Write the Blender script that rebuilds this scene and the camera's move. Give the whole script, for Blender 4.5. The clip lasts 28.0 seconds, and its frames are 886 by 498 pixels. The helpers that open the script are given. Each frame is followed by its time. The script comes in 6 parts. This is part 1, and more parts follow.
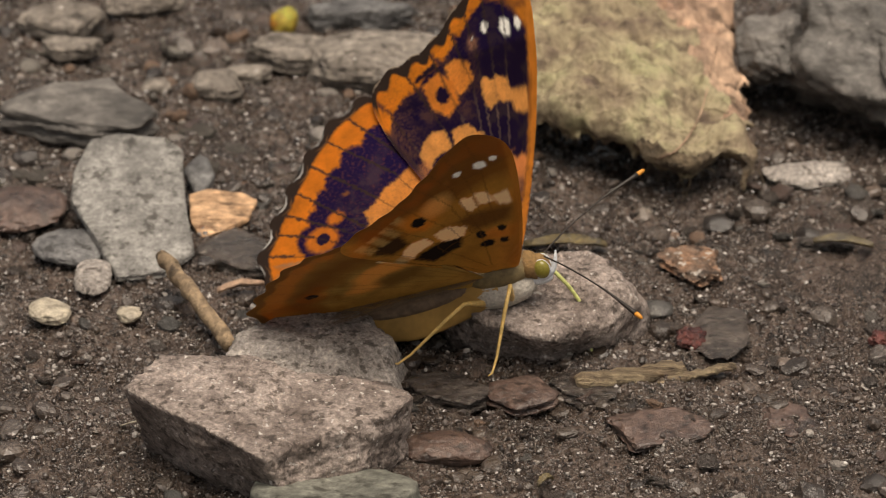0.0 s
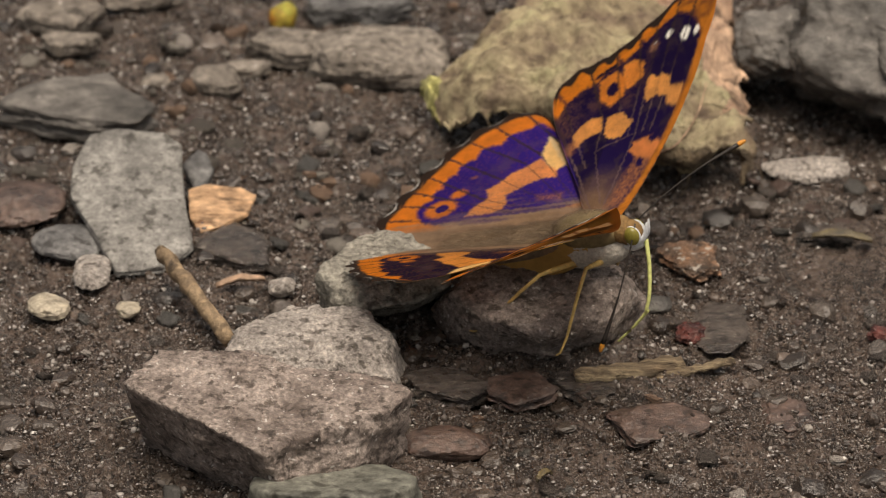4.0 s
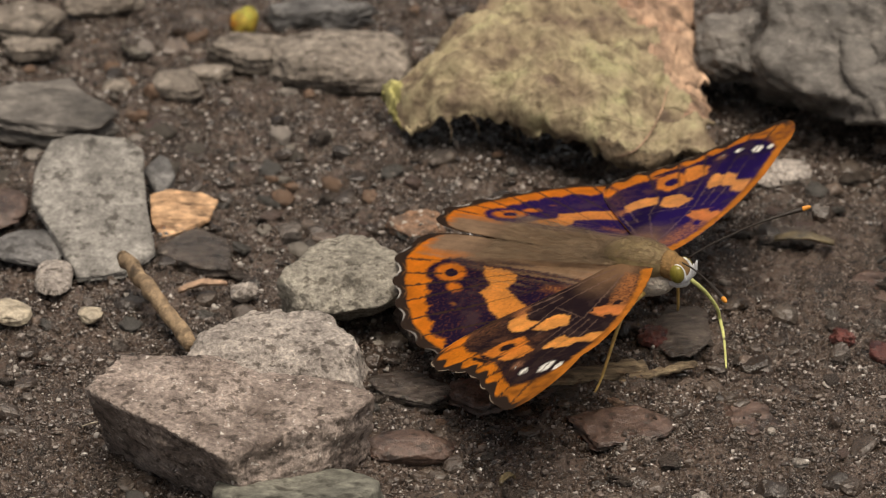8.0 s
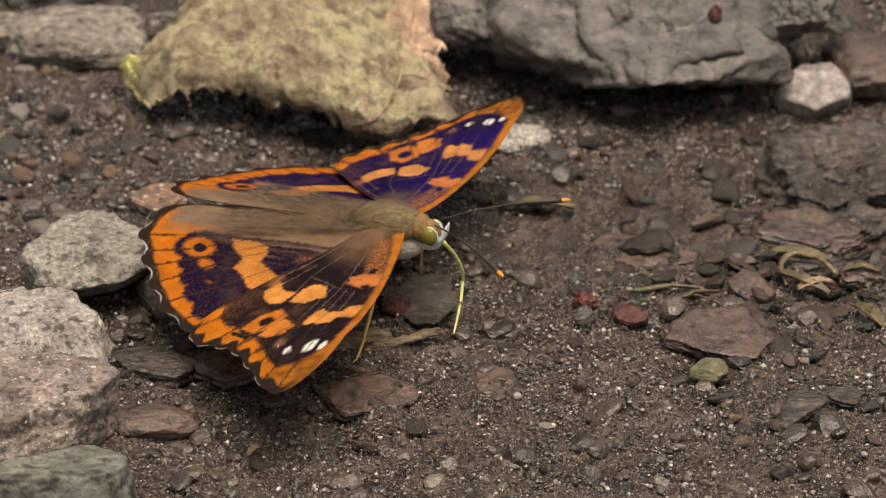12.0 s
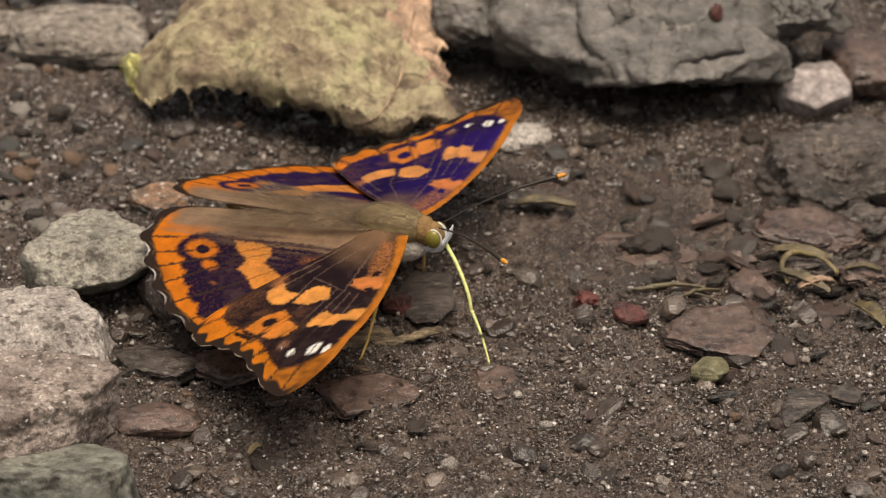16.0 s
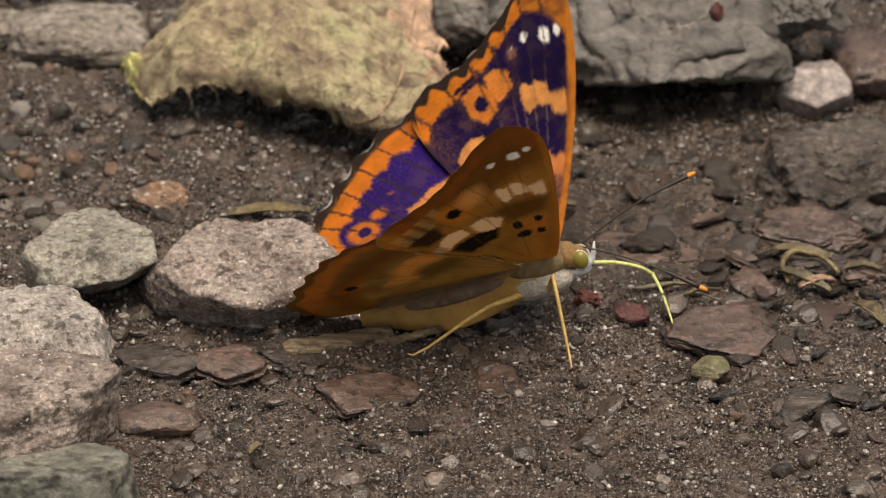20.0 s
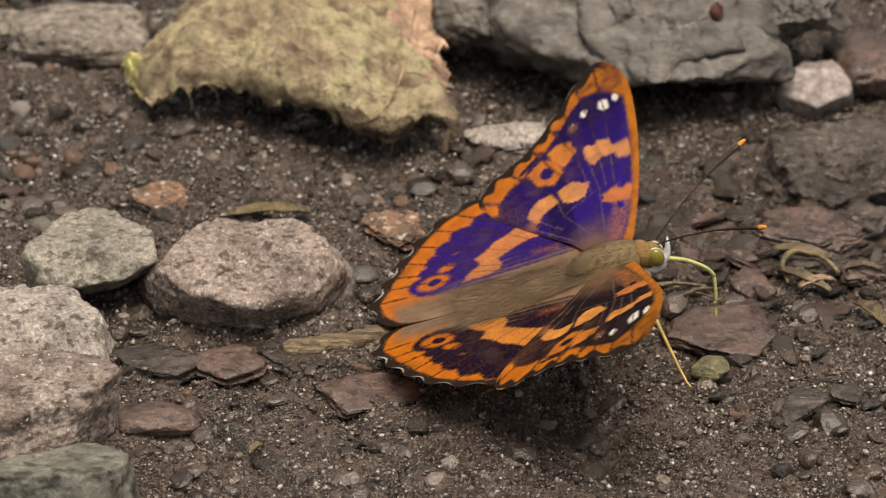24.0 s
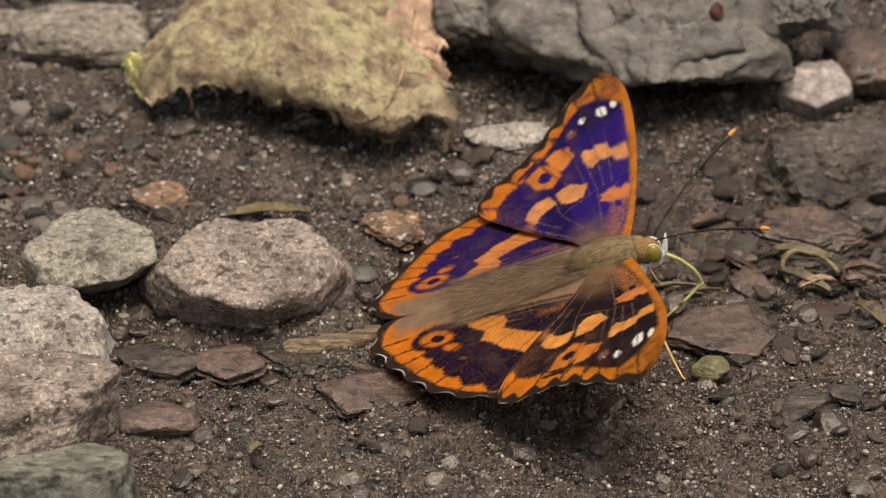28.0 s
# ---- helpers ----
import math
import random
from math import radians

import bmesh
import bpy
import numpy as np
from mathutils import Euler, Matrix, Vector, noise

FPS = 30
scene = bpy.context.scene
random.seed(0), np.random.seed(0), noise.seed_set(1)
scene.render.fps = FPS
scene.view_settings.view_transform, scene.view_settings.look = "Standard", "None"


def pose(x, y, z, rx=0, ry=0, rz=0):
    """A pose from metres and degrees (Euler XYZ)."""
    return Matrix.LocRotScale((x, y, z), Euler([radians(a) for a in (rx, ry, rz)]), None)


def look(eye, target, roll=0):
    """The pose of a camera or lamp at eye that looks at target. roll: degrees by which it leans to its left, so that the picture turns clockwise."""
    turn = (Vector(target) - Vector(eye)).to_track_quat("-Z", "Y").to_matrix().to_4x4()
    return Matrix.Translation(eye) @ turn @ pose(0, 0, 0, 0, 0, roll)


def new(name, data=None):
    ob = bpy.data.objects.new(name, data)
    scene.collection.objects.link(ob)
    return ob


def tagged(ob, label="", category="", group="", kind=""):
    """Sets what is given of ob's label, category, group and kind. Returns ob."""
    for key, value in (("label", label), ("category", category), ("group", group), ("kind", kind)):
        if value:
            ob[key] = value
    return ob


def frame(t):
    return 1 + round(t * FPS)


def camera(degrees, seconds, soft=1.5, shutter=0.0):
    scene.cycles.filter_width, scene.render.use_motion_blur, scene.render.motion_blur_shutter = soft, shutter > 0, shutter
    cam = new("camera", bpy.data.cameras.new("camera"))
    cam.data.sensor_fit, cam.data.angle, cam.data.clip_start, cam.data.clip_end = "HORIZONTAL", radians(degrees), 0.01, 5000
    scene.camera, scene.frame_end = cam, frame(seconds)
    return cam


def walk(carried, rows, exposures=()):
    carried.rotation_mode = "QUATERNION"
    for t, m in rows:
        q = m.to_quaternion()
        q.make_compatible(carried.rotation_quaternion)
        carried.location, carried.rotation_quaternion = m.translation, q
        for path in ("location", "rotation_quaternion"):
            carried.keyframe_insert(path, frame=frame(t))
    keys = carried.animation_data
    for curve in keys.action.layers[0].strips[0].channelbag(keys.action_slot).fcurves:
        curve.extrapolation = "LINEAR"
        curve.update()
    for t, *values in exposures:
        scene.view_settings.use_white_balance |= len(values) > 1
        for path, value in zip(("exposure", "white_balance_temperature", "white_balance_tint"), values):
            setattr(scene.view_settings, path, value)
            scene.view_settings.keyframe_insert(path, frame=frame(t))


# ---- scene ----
# ---- the camera: one standpoint, turned by hand ----
cam = camera(9.15, 28.0, soft=1.0)
EYE = (0.0, -0.57392, 0.30516)
PATH = [
    (0.0, (0.0, 0.0, 0.0)),
    (0.5, (0.0, -5e-05, -9e-05)),
    (1.0, (0.0001, -9e-05, -0.00018)),
    (1.5, (0.0001, -0.00014, -0.00027)),
    (2.0, (0.0001, -0.00019, -0.00036)),
    (2.5, (0.0001, -0.00019, -0.00036)),
    (3.0, (0.0001, -0.00019, -0.00036)),
    (3.5, (0.0001, -0.00024, -0.00045)),
    (5.5, (0.0002, -0.00029, -0.00054)),
    (6.0, (0.00021, -0.00029, -0.00054)),
    (6.5, (0.00163, 9e-05, 0.00018)),
    (7.0, (0.00193, 5e-05, 0.0001)),
    (7.5, (0.00315, -5e-05, -8e-05)),
    (8.0, (0.00457, -6e-05, -8e-05)),
    (8.5, (0.00701, -0.00032, -0.00052)),
    (8.7, (0.00849, -0.00033, -0.0005)),
    (8.9, (0.01327, -0.00049, -0.00064)),
    (9.0, (0.01777, -0.00068, -0.00076)),
    (9.1, (0.02393, -0.00092, -0.00079)),
    (9.2, (0.03114, -0.00138, -0.00099)),
    (9.3, (0.03445, -0.00165, -0.00115)),
    (9.5, (0.03614, -0.00199, -0.00159)),
    (10.0, (0.0354, -0.00262, -0.00285)),
    (10.5, (0.03489, -0.00274, -0.00313)),
    (11.0, (0.03479, -0.00274, -0.00314)),
    (12.5, (0.03476, -0.00276, -0.00319)),
    (14.5, (0.03471, -0.0028, -0.00326)),
    (17.0, (0.03464, -0.00284, -0.00334)),
    (19.0, (0.03459, -0.00287, -0.00341)),
    (28.0, (0.03459, -0.00287, -0.00341)),
]
walk(cam, [(t, look(EYE, target)) for t, target in PATH], [(0.0, 0.39, 7250, 12), (3.0, 0.3, 7250, 12), (8.3, 0.3, 7250, 12), (9.8, 0.53, 7250, 12), (28.0, 0.52, 7250, 12)])
cam.data.dof.use_dof, cam.data.dof.focus_distance, cam.data.dof.aperture_fstop = True, 0.605, 60.0

# ---- light: bright overcast sky over an open track ----
SUN_ELEVATION, SUN_AZIMUTH = radians(77), radians(155)
world = bpy.data.worlds.new("sky")
scene.world = world
world.use_nodes = True
wn = world.node_tree.nodes
sky = wn.new("ShaderNodeTexSky")
sky.sky_type, sky.sun_disc = "NISHITA", False
sky.sun_elevation, sky.sun_rotation = SUN_ELEVATION, SUN_AZIMUTH
sky.air_density, sky.dust_density = 1.0, 4.0
wn["Background"].inputs[1].default_value = 0.064
pale = wn.new("ShaderNodeHueSaturation")
pale.inputs["Saturation"].default_value = 0.35
world.node_tree.links.new(sky.outputs[0], pale.inputs["Color"])
world.node_tree.links.new(pale.outputs[0], wn["Background"].inputs[0])
sun = new("sun", bpy.data.lights.new("sun", "SUN"))
sun.data.energy, sun.data.angle, sun.data.color = 2.85, radians(46), (1.0, 0.93, 0.84)
to_sun = Vector((math.sin(SUN_AZIMUTH) * math.cos(SUN_ELEVATION), math.cos(SUN_AZIMUTH) * math.cos(SUN_ELEVATION), math.sin(SUN_ELEVATION)))
sun.matrix_world = look(to_sun, (0, 0, 0))

MM = 0.001


# ---- materials ----
def material(name):
    m = bpy.data.materials.new(name)
    m.use_nodes = True
    nt = m.node_tree
    return m, nt, nt.nodes["Principled BSDF"]


def node(nt, kind, **inputs):
    n = nt.nodes.new("ShaderNode" + kind)
    for key, value in inputs.items():
        n.inputs[key.replace("_", " ")].default_value = value
    return n


def noise_of(nt, scale, detail=6.0, rough=0.6):
    co = node(nt, "TexCoord")
    n = node(nt, "TexNoise", Scale=scale, Detail=detail, Roughness=rough)
    nt.links.new(co.outputs["Object"], n.inputs["Vector"])
    return n


def ramp(nt, source, stops):
    r = nt.nodes.new("ShaderNodeValToRGB")
    while len(r.color_ramp.elements) < len(stops):
        r.color_ramp.elements.new(0.5)
    for el, (p, c) in zip(r.color_ramp.elements, stops):
        el.position, el.color = p, (*c, 1)
    nt.links.new(source, r.inputs[0])
    return r


def mix(nt, fac, a, b, mode="MIX"):
    m = nt.nodes.new("ShaderNodeMix")
    m.data_type, m.blend_type = "RGBA", mode
    if isinstance(fac, float):
        m.inputs[0].default_value = fac
    else:
        nt.links.new(fac, m.inputs[0])
    for s, v in ((6, a), (7, b)):
        if isinstance(v, tuple):
            m.inputs[s].default_value = (*v, 1)
        else:
            nt.links.new(v, m.inputs[s])
    return m.outputs[2]


def mineral(name, dark, light, grain=900.0, blotch=120.0, rough=(0.6, 0.9), bump=0.4, speck=None, stretch=(1, 1, 1), speck_at=0.66, pits=0.8):
    """Stone, soil, wood or dry leaf: two scales of colour, specks, fine relief, and roughness that varies."""
    m, nt, b = material(name)
    co = node(nt, "TexCoord")
    mp = node(nt, "Mapping")
    mp.inputs["Scale"].default_value = stretch
    nt.links.new(co.outputs["Object"], mp.inputs["Vector"])
    inf = node(nt, "ObjectInfo")
    add = nt.nodes.new("ShaderNodeVectorMath")
    add.operation = "ADD"
    nt.links.new(mp.outputs[0], add.inputs[0])
    nt.links.new(inf.outputs["Random"], add.inputs[1])

    def tex(scale, detail=6.0, r=0.6):
        n = node(nt, "TexNoise", Scale=scale, Detail=detail, Roughness=r)
        nt.links.new(add.outputs[0], n.inputs["Vector"])
        return n

    big, fine = tex(blotch), tex(grain, 8.0, 0.7)
    mid = tuple((p + q) / 2 for p, q in zip(dark, light))
    c1 = ramp(nt, big.outputs[0], [(0.32, dark), (0.5, mid), (0.68, light)]).outputs[0]
    c2 = ramp(nt, fine.outputs[0], [(0.3, (0.22, 0.2, 0.185)), (0.5, (0.92, 0.92, 0.92)), (0.72, (2.1, 2.1, 2.05))]).outputs[0]
    col = mix(nt, 0.75, c1, c2, "MULTIPLY")
    # dark pits; on the soil they also paint in shade between crumbs
    pit = ramp(nt, tex(grain * 0.45, 4.0, 0.6).outputs[0], [(0.37, (0.2, 0.18, 0.16)), (0.46, (1, 1, 1))]).outputs[0]
    col = mix(nt, pits, col, pit, "MULTIPLY")
    if speck:
        sp = tex(grain * 0.8, 3.0, 0.5)
        f = ramp(nt, sp.outputs[0], [(speck_at, (0, 0, 0)), (speck_at + 0.05, (1, 1, 1))]).outputs[0]
        col = mix(nt, f, col, speck)
    nt.links.new(col, b.inputs["Base Color"])
    rr = ramp(nt, big.outputs[0], [(0.35, (rough[0],) * 3), (0.65, (rough[1],) * 3)])
    nt.links.new(rr.outputs[0], b.inputs["Roughness"])
    bp = node(nt, "Bump", Strength=bump, Distance=0.0006)
    nt.links.new(fine.outputs[0], bp.inputs["Height"])
    bp2 = node(nt, "Bump", Strength=bump, Distance=0.0012)
    nt.links.new(tex(blotch * 3, 5.0).outputs[0], bp2.inputs["Height"])
    nt.links.new(bp.outputs[0], bp2.inputs["Normal"])
    nt.links.new(bp2.outputs[0], b.inputs["Normal"])
    return m


def plain(name, colour, rough=0.5, bump=0.0, scale=2000.0, vary=0.3):
    m, nt, b = material(name)
    n = noise_of(nt, scale)
    lo = tuple(c * (1 - vary) for c in colour)
    hi = tuple(min(1, c * (1 + vary)) for c in colour)
    r = ramp(nt, n.outputs[0], [(0.3, lo), (0.7, hi)])
    nt.links.new(r.outputs[0], b.inputs["Base Color"])
    b.inputs["Roughness"].default_value = rough
    if bump:
        bp = node(nt, "Bump", Strength=bump, Distance=0.0002)
        nt.links.new(n.outputs[0], bp.inputs["Height"])
        nt.links.new(bp.outputs[0], b.inputs["Normal"])
    return m


def scales_material():
    """Wing scales: pigment from the wing's own pattern, with a violet sheen on the dark scales."""
    m, nt, b = material("wing_scales")
    col = node(nt, "Attribute")
    col.attribute_name = "pigment"
    sh = node(nt, "Attribute")
    sh.attribute_name = "sheen"
    fine = noise_of(nt, 5200.0, 3.0)
    shade = ramp(nt, fine.outputs[0], [(0.3, (0.86, 0.86, 0.86)), (0.7, (1.12, 1.12, 1.12))])
    nt.links.new(mix(nt, 0.8, col.outputs["Color"], shade.outputs[0], "MULTIPLY"), b.inputs["Base Color"])
    b.inputs["Roughness"].default_value = 0.7
    b.inputs["Specular IOR Level"].default_value = 0.15
    through_light = nt.nodes.new("ShaderNodeBsdfTranslucent")
    nt.links.new(col.outputs["Color"], through_light.inputs["Color"])
    thin = nt.nodes.new("ShaderNodeMixShader")
    sheer = node(nt, "Attribute")
    sheer.attribute_name = "thin"
    nt.links.new(sheer.outputs["Fac"], thin.inputs[0])
    nt.links.new(b.outputs[0], thin.inputs[1])
    nt.links.new(through_light.outputs[0], thin.inputs[2])
    gl = nt.nodes.new("ShaderNodeBsdfGlossy")
    gl.inputs["Color"].default_value = (0.0125, 0.0048, 0.094, 1)
    gl.inputs["Roughness"].default_value = 0.42
    # the sheen's scales lean forwards and inwards on the wing, unequally left and right
    lean = node(nt, "Attribute")
    lean.attribute_name = "lean"
    turned = nt.nodes.new("ShaderNodeVectorTransform")
    turned.vector_type, turned.convert_from, turned.convert_to = "VECTOR", "OBJECT", "WORLD"
    nt.links.new(lean.outputs["Vector"], turned.inputs[0])
    geo = node(nt, "NewGeometry")
    add = nt.nodes.new("ShaderNodeVectorMath")
    add.operation = "ADD"
    nt.links.new(geo.outputs["Normal"], add.inputs[0])
    nt.links.new(turned.outputs[0], add.inputs[1])
    unit = nt.nodes.new("ShaderNodeVectorMath")
    unit.operation = "NORMALIZE"
    nt.links.new(add.outputs[0], unit.inputs[0])
    nt.links.new(unit.outputs[0], gl.inputs["Normal"])
    ms = nt.nodes.new("ShaderNodeMixShader")
    mul = nt.nodes.new("ShaderNodeMath")
    mul.operation = "MULTIPLY"
    mul.inputs[1].default_value = 0.6
    nt.links.new(sh.outputs["Fac"], mul.inputs[0])
    nt.links.new(mul.outputs[0], ms.inputs[0])
    nt.links.new(thin.outputs[0], ms.inputs[1])
    nt.links.new(gl.outputs[0], ms.inputs[2])
    bp = node(nt, "Bump", Strength=0.25, Distance=0.00008)
    nt.links.new(fine.outputs[0], bp.inputs["Height"])
    nt.links.new(bp.outputs[0], b.inputs["Normal"])
    nt.links.new(ms.outputs[0], nt.nodes["Material Output"].inputs[0])
    return m


def dry_leaf_material():
    """Bleached leaf skin: straw, pale green and mauve-brown patches over fine veins."""
    m, nt, b = material("dry_leaf")
    big, mid, fine = noise_of(nt, 140.0, 5.0), noise_of(nt, 420.0, 6.0, 0.65), noise_of(nt, 1400.0, 6.0, 0.7)
    base = ramp(nt, big.outputs[0], [(0.34, (0.13, 0.09, 0.067)), (0.45, (0.25, 0.2, 0.13)), (0.55, (0.35, 0.3, 0.19)), (0.68, (0.34, 0.325, 0.18))]).outputs[0]
    patch = ramp(nt, mid.outputs[0], [(0.36, (0.3, 0.25, 0.23)), (0.5, (0.9, 0.88, 0.85)), (0.64, (1.15, 1.15, 1.1))]).outputs[0]
    grain = ramp(nt, fine.outputs[0], [(0.3, (0.6, 0.58, 0.56)), (0.55, (1.05, 1.05, 1.05))]).outputs[0]
    col = mix(nt, 0.8, mix(nt, 0.85, base, patch, "MULTIPLY"), grain, "MULTIPLY")
    nt.links.new(col, b.inputs["Base Color"])
    b.inputs["Roughness"].default_value = 0.8
    bp = node(nt, "Bump", Strength=0.8, Distance=0.0005)
    nt.links.new(mid.outputs[0], bp.inputs["Height"])
    bp2 = node(nt, "Bump", Strength=0.6, Distance=0.00025)
    nt.links.new(fine.outputs[0], bp2.inputs["Height"])
    nt.links.new(bp.outputs[0], bp2.inputs["Normal"])
    nt.links.new(bp2.outputs[0], b.inputs["Normal"])
    return m


SOIL = mineral("damp_soil", (0.024, 0.0165, 0.012), (0.16, 0.114, 0.089), 2600, 170, (0.05, 0.38), 1.0, (0.24, 0.195, 0.165), speck_at=0.61, pits=1.0)


def wet(mat, film=0.9, rough=0.06):
    """A thin film of water that lies over the material's own relief."""
    nt = mat.node_tree
    b = nt.nodes["Principled BSDF"]
    b.inputs["Coat Weight"].default_value = film
    b.inputs["Coat Roughness"].default_value = rough
    if b.inputs["Normal"].is_linked:
        nt.links.new(b.inputs["Normal"].links[0].from_socket, b.inputs["Coat Normal"])
    return mat


wet(SOIL, 0.7, 0.14)
SHALE = mineral("damp_shale", (0.04, 0.031, 0.026), (0.15, 0.12, 0.1), 1300, 220, (0.15, 0.55), 1.0, (0.3, 0.26, 0.22), (0.7, 1.3, 1.0), 0.65)
PINK = mineral("pinkish_stone", (0.18, 0.138, 0.117), (0.55, 0.46, 0.41), 1700, 210, (0.6, 0.95), 1.0, (0.76, 0.71, 0.66), speck_at=0.65)
PALE = mineral("pale_stone", (0.3, 0.265, 0.24), (0.64, 0.58, 0.53), 1700, 190, (0.7, 0.95), 1.0, (0.7, 0.66, 0.62), speck_at=0.66)
GREY = mineral("grey_stone", (0.2, 0.185, 0.155), (0.4, 0.375, 0.32), 1400, 170, (0.7, 0.95), 0.8, (0.08, 0.07, 0.06), speck_at=0.68)
DUSTY = mineral("dusty_stone", (0.12, 0.1, 0.082), (0.33, 0.29, 0.25), 900, 150, (0.7, 0.95), 0.6, (0.45, 0.41, 0.37), speck_at=0.7)
SLATE = mineral("grey_slate", (0.15, 0.143, 0.132), (0.29, 0.28, 0.262), 1000, 150, (0.6, 0.9), 0.45, (0.08, 0.075, 0.07), speck_at=0.69)
BLUESLATE = mineral("blue_grey_slate", (0.07, 0.068, 0.068), (0.2, 0.197, 0.195), 900, 180, (0.4, 0.8), 0.6)
DARKSLATE = mineral("layered_slate", (0.055, 0.05, 0.045), (0.18, 0.166, 0.152), 500, 110, (0.45, 0.8), 0.5, (0.42, 0.39, 0.36), (0.8, 0.9, 1.4), 0.7, 0.35)
GREENSTONE = mineral("greenish_stone", (0.085, 0.087, 0.073), (0.21, 0.208, 0.174), 800, 120, (0.5, 0.85), 0.4)
WETBROWN = mineral("wet_brown_stone", (0.052, 0.033, 0.026), (0.14, 0.088, 0.068), 1200, 190, (0.2, 0.55), 0.5)
WETGREY = mineral("wet_grey_stone", (0.045, 0.041, 0.037), (0.16, 0.15, 0.135), 1000, 190, (0.35, 0.75), 0.7)
OCHRE = mineral("ochre_stone", (0.13, 0.1, 0.08), (0.42, 0.235, 0.14), 1100, 420, (0.6, 0.9), 0.8, (0.6, 0.54, 0.47), speck_at=0.6)
OLIVE = mineral("olive_stone", (0.1, 0.095, 0.05), (0.2, 0.18, 0.1), 900, 200, (0.35, 0.7), 0.3)
PALEPINK = mineral("pale_pink_pebble", (0.25, 0.212, 0.2), (0.37, 0.322, 0.31), 900, 200, (0.5, 0.85), 0.3, pits=0.25)
CREAM = mineral("cream_pebble", (0.3, 0.26, 0.2), (0.5, 0.44, 0.34), 900, 250, (0.4, 0.8), 0.2)
WOOD = mineral("orange_wood_chip", (0.36, 0.21, 0.11), (0.62, 0.4, 0.24), 700, 300, (0.6, 0.9), 0.4, (0.16, 0.08, 0.04), (0.8, 1.3, 1.0), 0.66)
TWIG = mineral("dry_twig", (0.16, 0.11, 0.065), (0.36, 0.26, 0.16), 900, 200, (0.6, 0.9), 0.5)
STRAW = mineral("straw_splinter", (0.15, 0.1, 0.06), (0.52, 0.41, 0.26), 900, 300, (0.6, 0.9), 0.6, stretch=(0.2, 3.0, 3.0))
LEAF = dry_leaf_material()
GREENLEAF = mineral("yellow_green_leaf_tip", (0.3, 0.28, 0.08), (0.5, 0.47, 0.2), 900, 250, (0.6, 0.9), 0.4)
FRAYED = mineral("frayed_leaf_edge", (0.07, 0.048, 0.03), (0.24, 0.18, 0.11), 900, 300, (0.6, 0.9), 0.8)
BROWNLEAF = mineral("brown_leaf", (0.22, 0.13, 0.085), (0.45, 0.31, 0.215), 500, 110, (0.6, 0.9), 0.4)
MOSS = mineral("wet_litter", (0.05, 0.04, 0.02), (0.17, 0.13, 0.06), 700, 200, (0.3, 0.7), 0.5)
RED = mineral("red_seed", (0.04, 0.009, 0.007), (0.16, 0.035, 0.024), 1500, 400, (0.2, 0.5), 0.7)
GRAIN = mineral("mixed_grains", (0.04, 0.033, 0.028), (0.26, 0.235, 0.2), 300, 280, (0.3, 0.8), 0.2)
YELLOWLEAF = mineral("olive_litter", (0.06, 0.043, 0.015), (0.19, 0.14, 0.05), 900, 350, (0.35, 0.7), 0.5)
BUD = mineral("green_orange_bud", (0.42, 0.15, 0.02), (0.3, 0.36, 0.05), 600, 330, (0.5, 0.8), 0.2)
for damp in (SHALE, WETBROWN, WETGREY, MOSS, YELLOWLEAF, RED):
    wet(damp, 0.7, 0.12)
SCALES = scales_material()
FUR = plain("olive_brown_fur", (0.21, 0.155, 0.072), 0.7, 0.3, 1500, 0.3)
ABDOMEN = plain("brown_abdomen", (0.2, 0.135, 0.085), 0.85, 0.6, 1100, 0.4)
COLLAR = plain("orange_brown_fur", (0.2, 0.115, 0.04), 0.85, 0.5, 1800, 0.35)
HAIR = plain("golden_hair", (0.27, 0.19, 0.115), 0.6, 0.0, 300.0, 0.4)
FOLD = plain("tan_wing_fold", (0.4, 0.23, 0.06), 0.8, 0.4, 260, 0.4)
BELLY = plain("pale_grey_fur", (0.5, 0.46, 0.4), 0.9, 1.0, 3000, 0.3)
EYE_GREEN = plain("olive_eye", (0.2, 0.17, 0.03), 0.25, 0.0, 5000, 0.2)
WHITE_FUR = plain("white_fur", (0.62, 0.64, 0.66), 0.9, 0.6, 3000, 0.2)
ANTENNA = plain("black_antenna", (0.02, 0.014, 0.01), 0.5, 0.3)
CLUB = plain("orange_tip", (0.7, 0.28, 0.03), 0.5, 0.0)
TONGUE = plain("yellow_green_tongue", (0.58, 0.6, 0.22), 0.4, 0.0)
LEG = plain("straw_leg", (0.6, 0.4, 0.13), 0.5, 0.2)


# ---- builders ----
def link_mesh(name, verts, faces, mat, parent=None, smooth=True):
    me = bpy.data.meshes.new(name)
    me.from_pydata([tuple(v) for v in verts], [], faces)
    me.polygons.foreach_set("use_smooth", [smooth] * len(me.polygons))
    me.materials.append(mat)
    ob = new(name, me)
    if parent:
        ob.parent = parent
    return ob


def part(name, bm, mat, parent, label=""):
    me = bpy.data.meshes.new(name)
    bm.to_mesh(me)
    bm.free()
    me.polygons.foreach_set("use_smooth", [True] * len(me.polygons))
    me.materials.append(mat)
    ob = new(name, me)
    ob.parent = parent
    return tagged(ob, label)


def ball(level):
    bm = bmesh.new()
    bmesh.ops.create_icosphere(bm, subdivisions=level, radius=1.0)
    bm.verts.ensure_lookup_table()
    v = np.array([p.co[:] for p in bm.verts])
    f = [[q.index for q in p.verts] for p in bm.faces]
    bm.free()
    return v / np.linalg.norm(v, axis=1)[:, None], f


BALLS = {n: ball(n) for n in (1, 2, 3, 5, 6)}


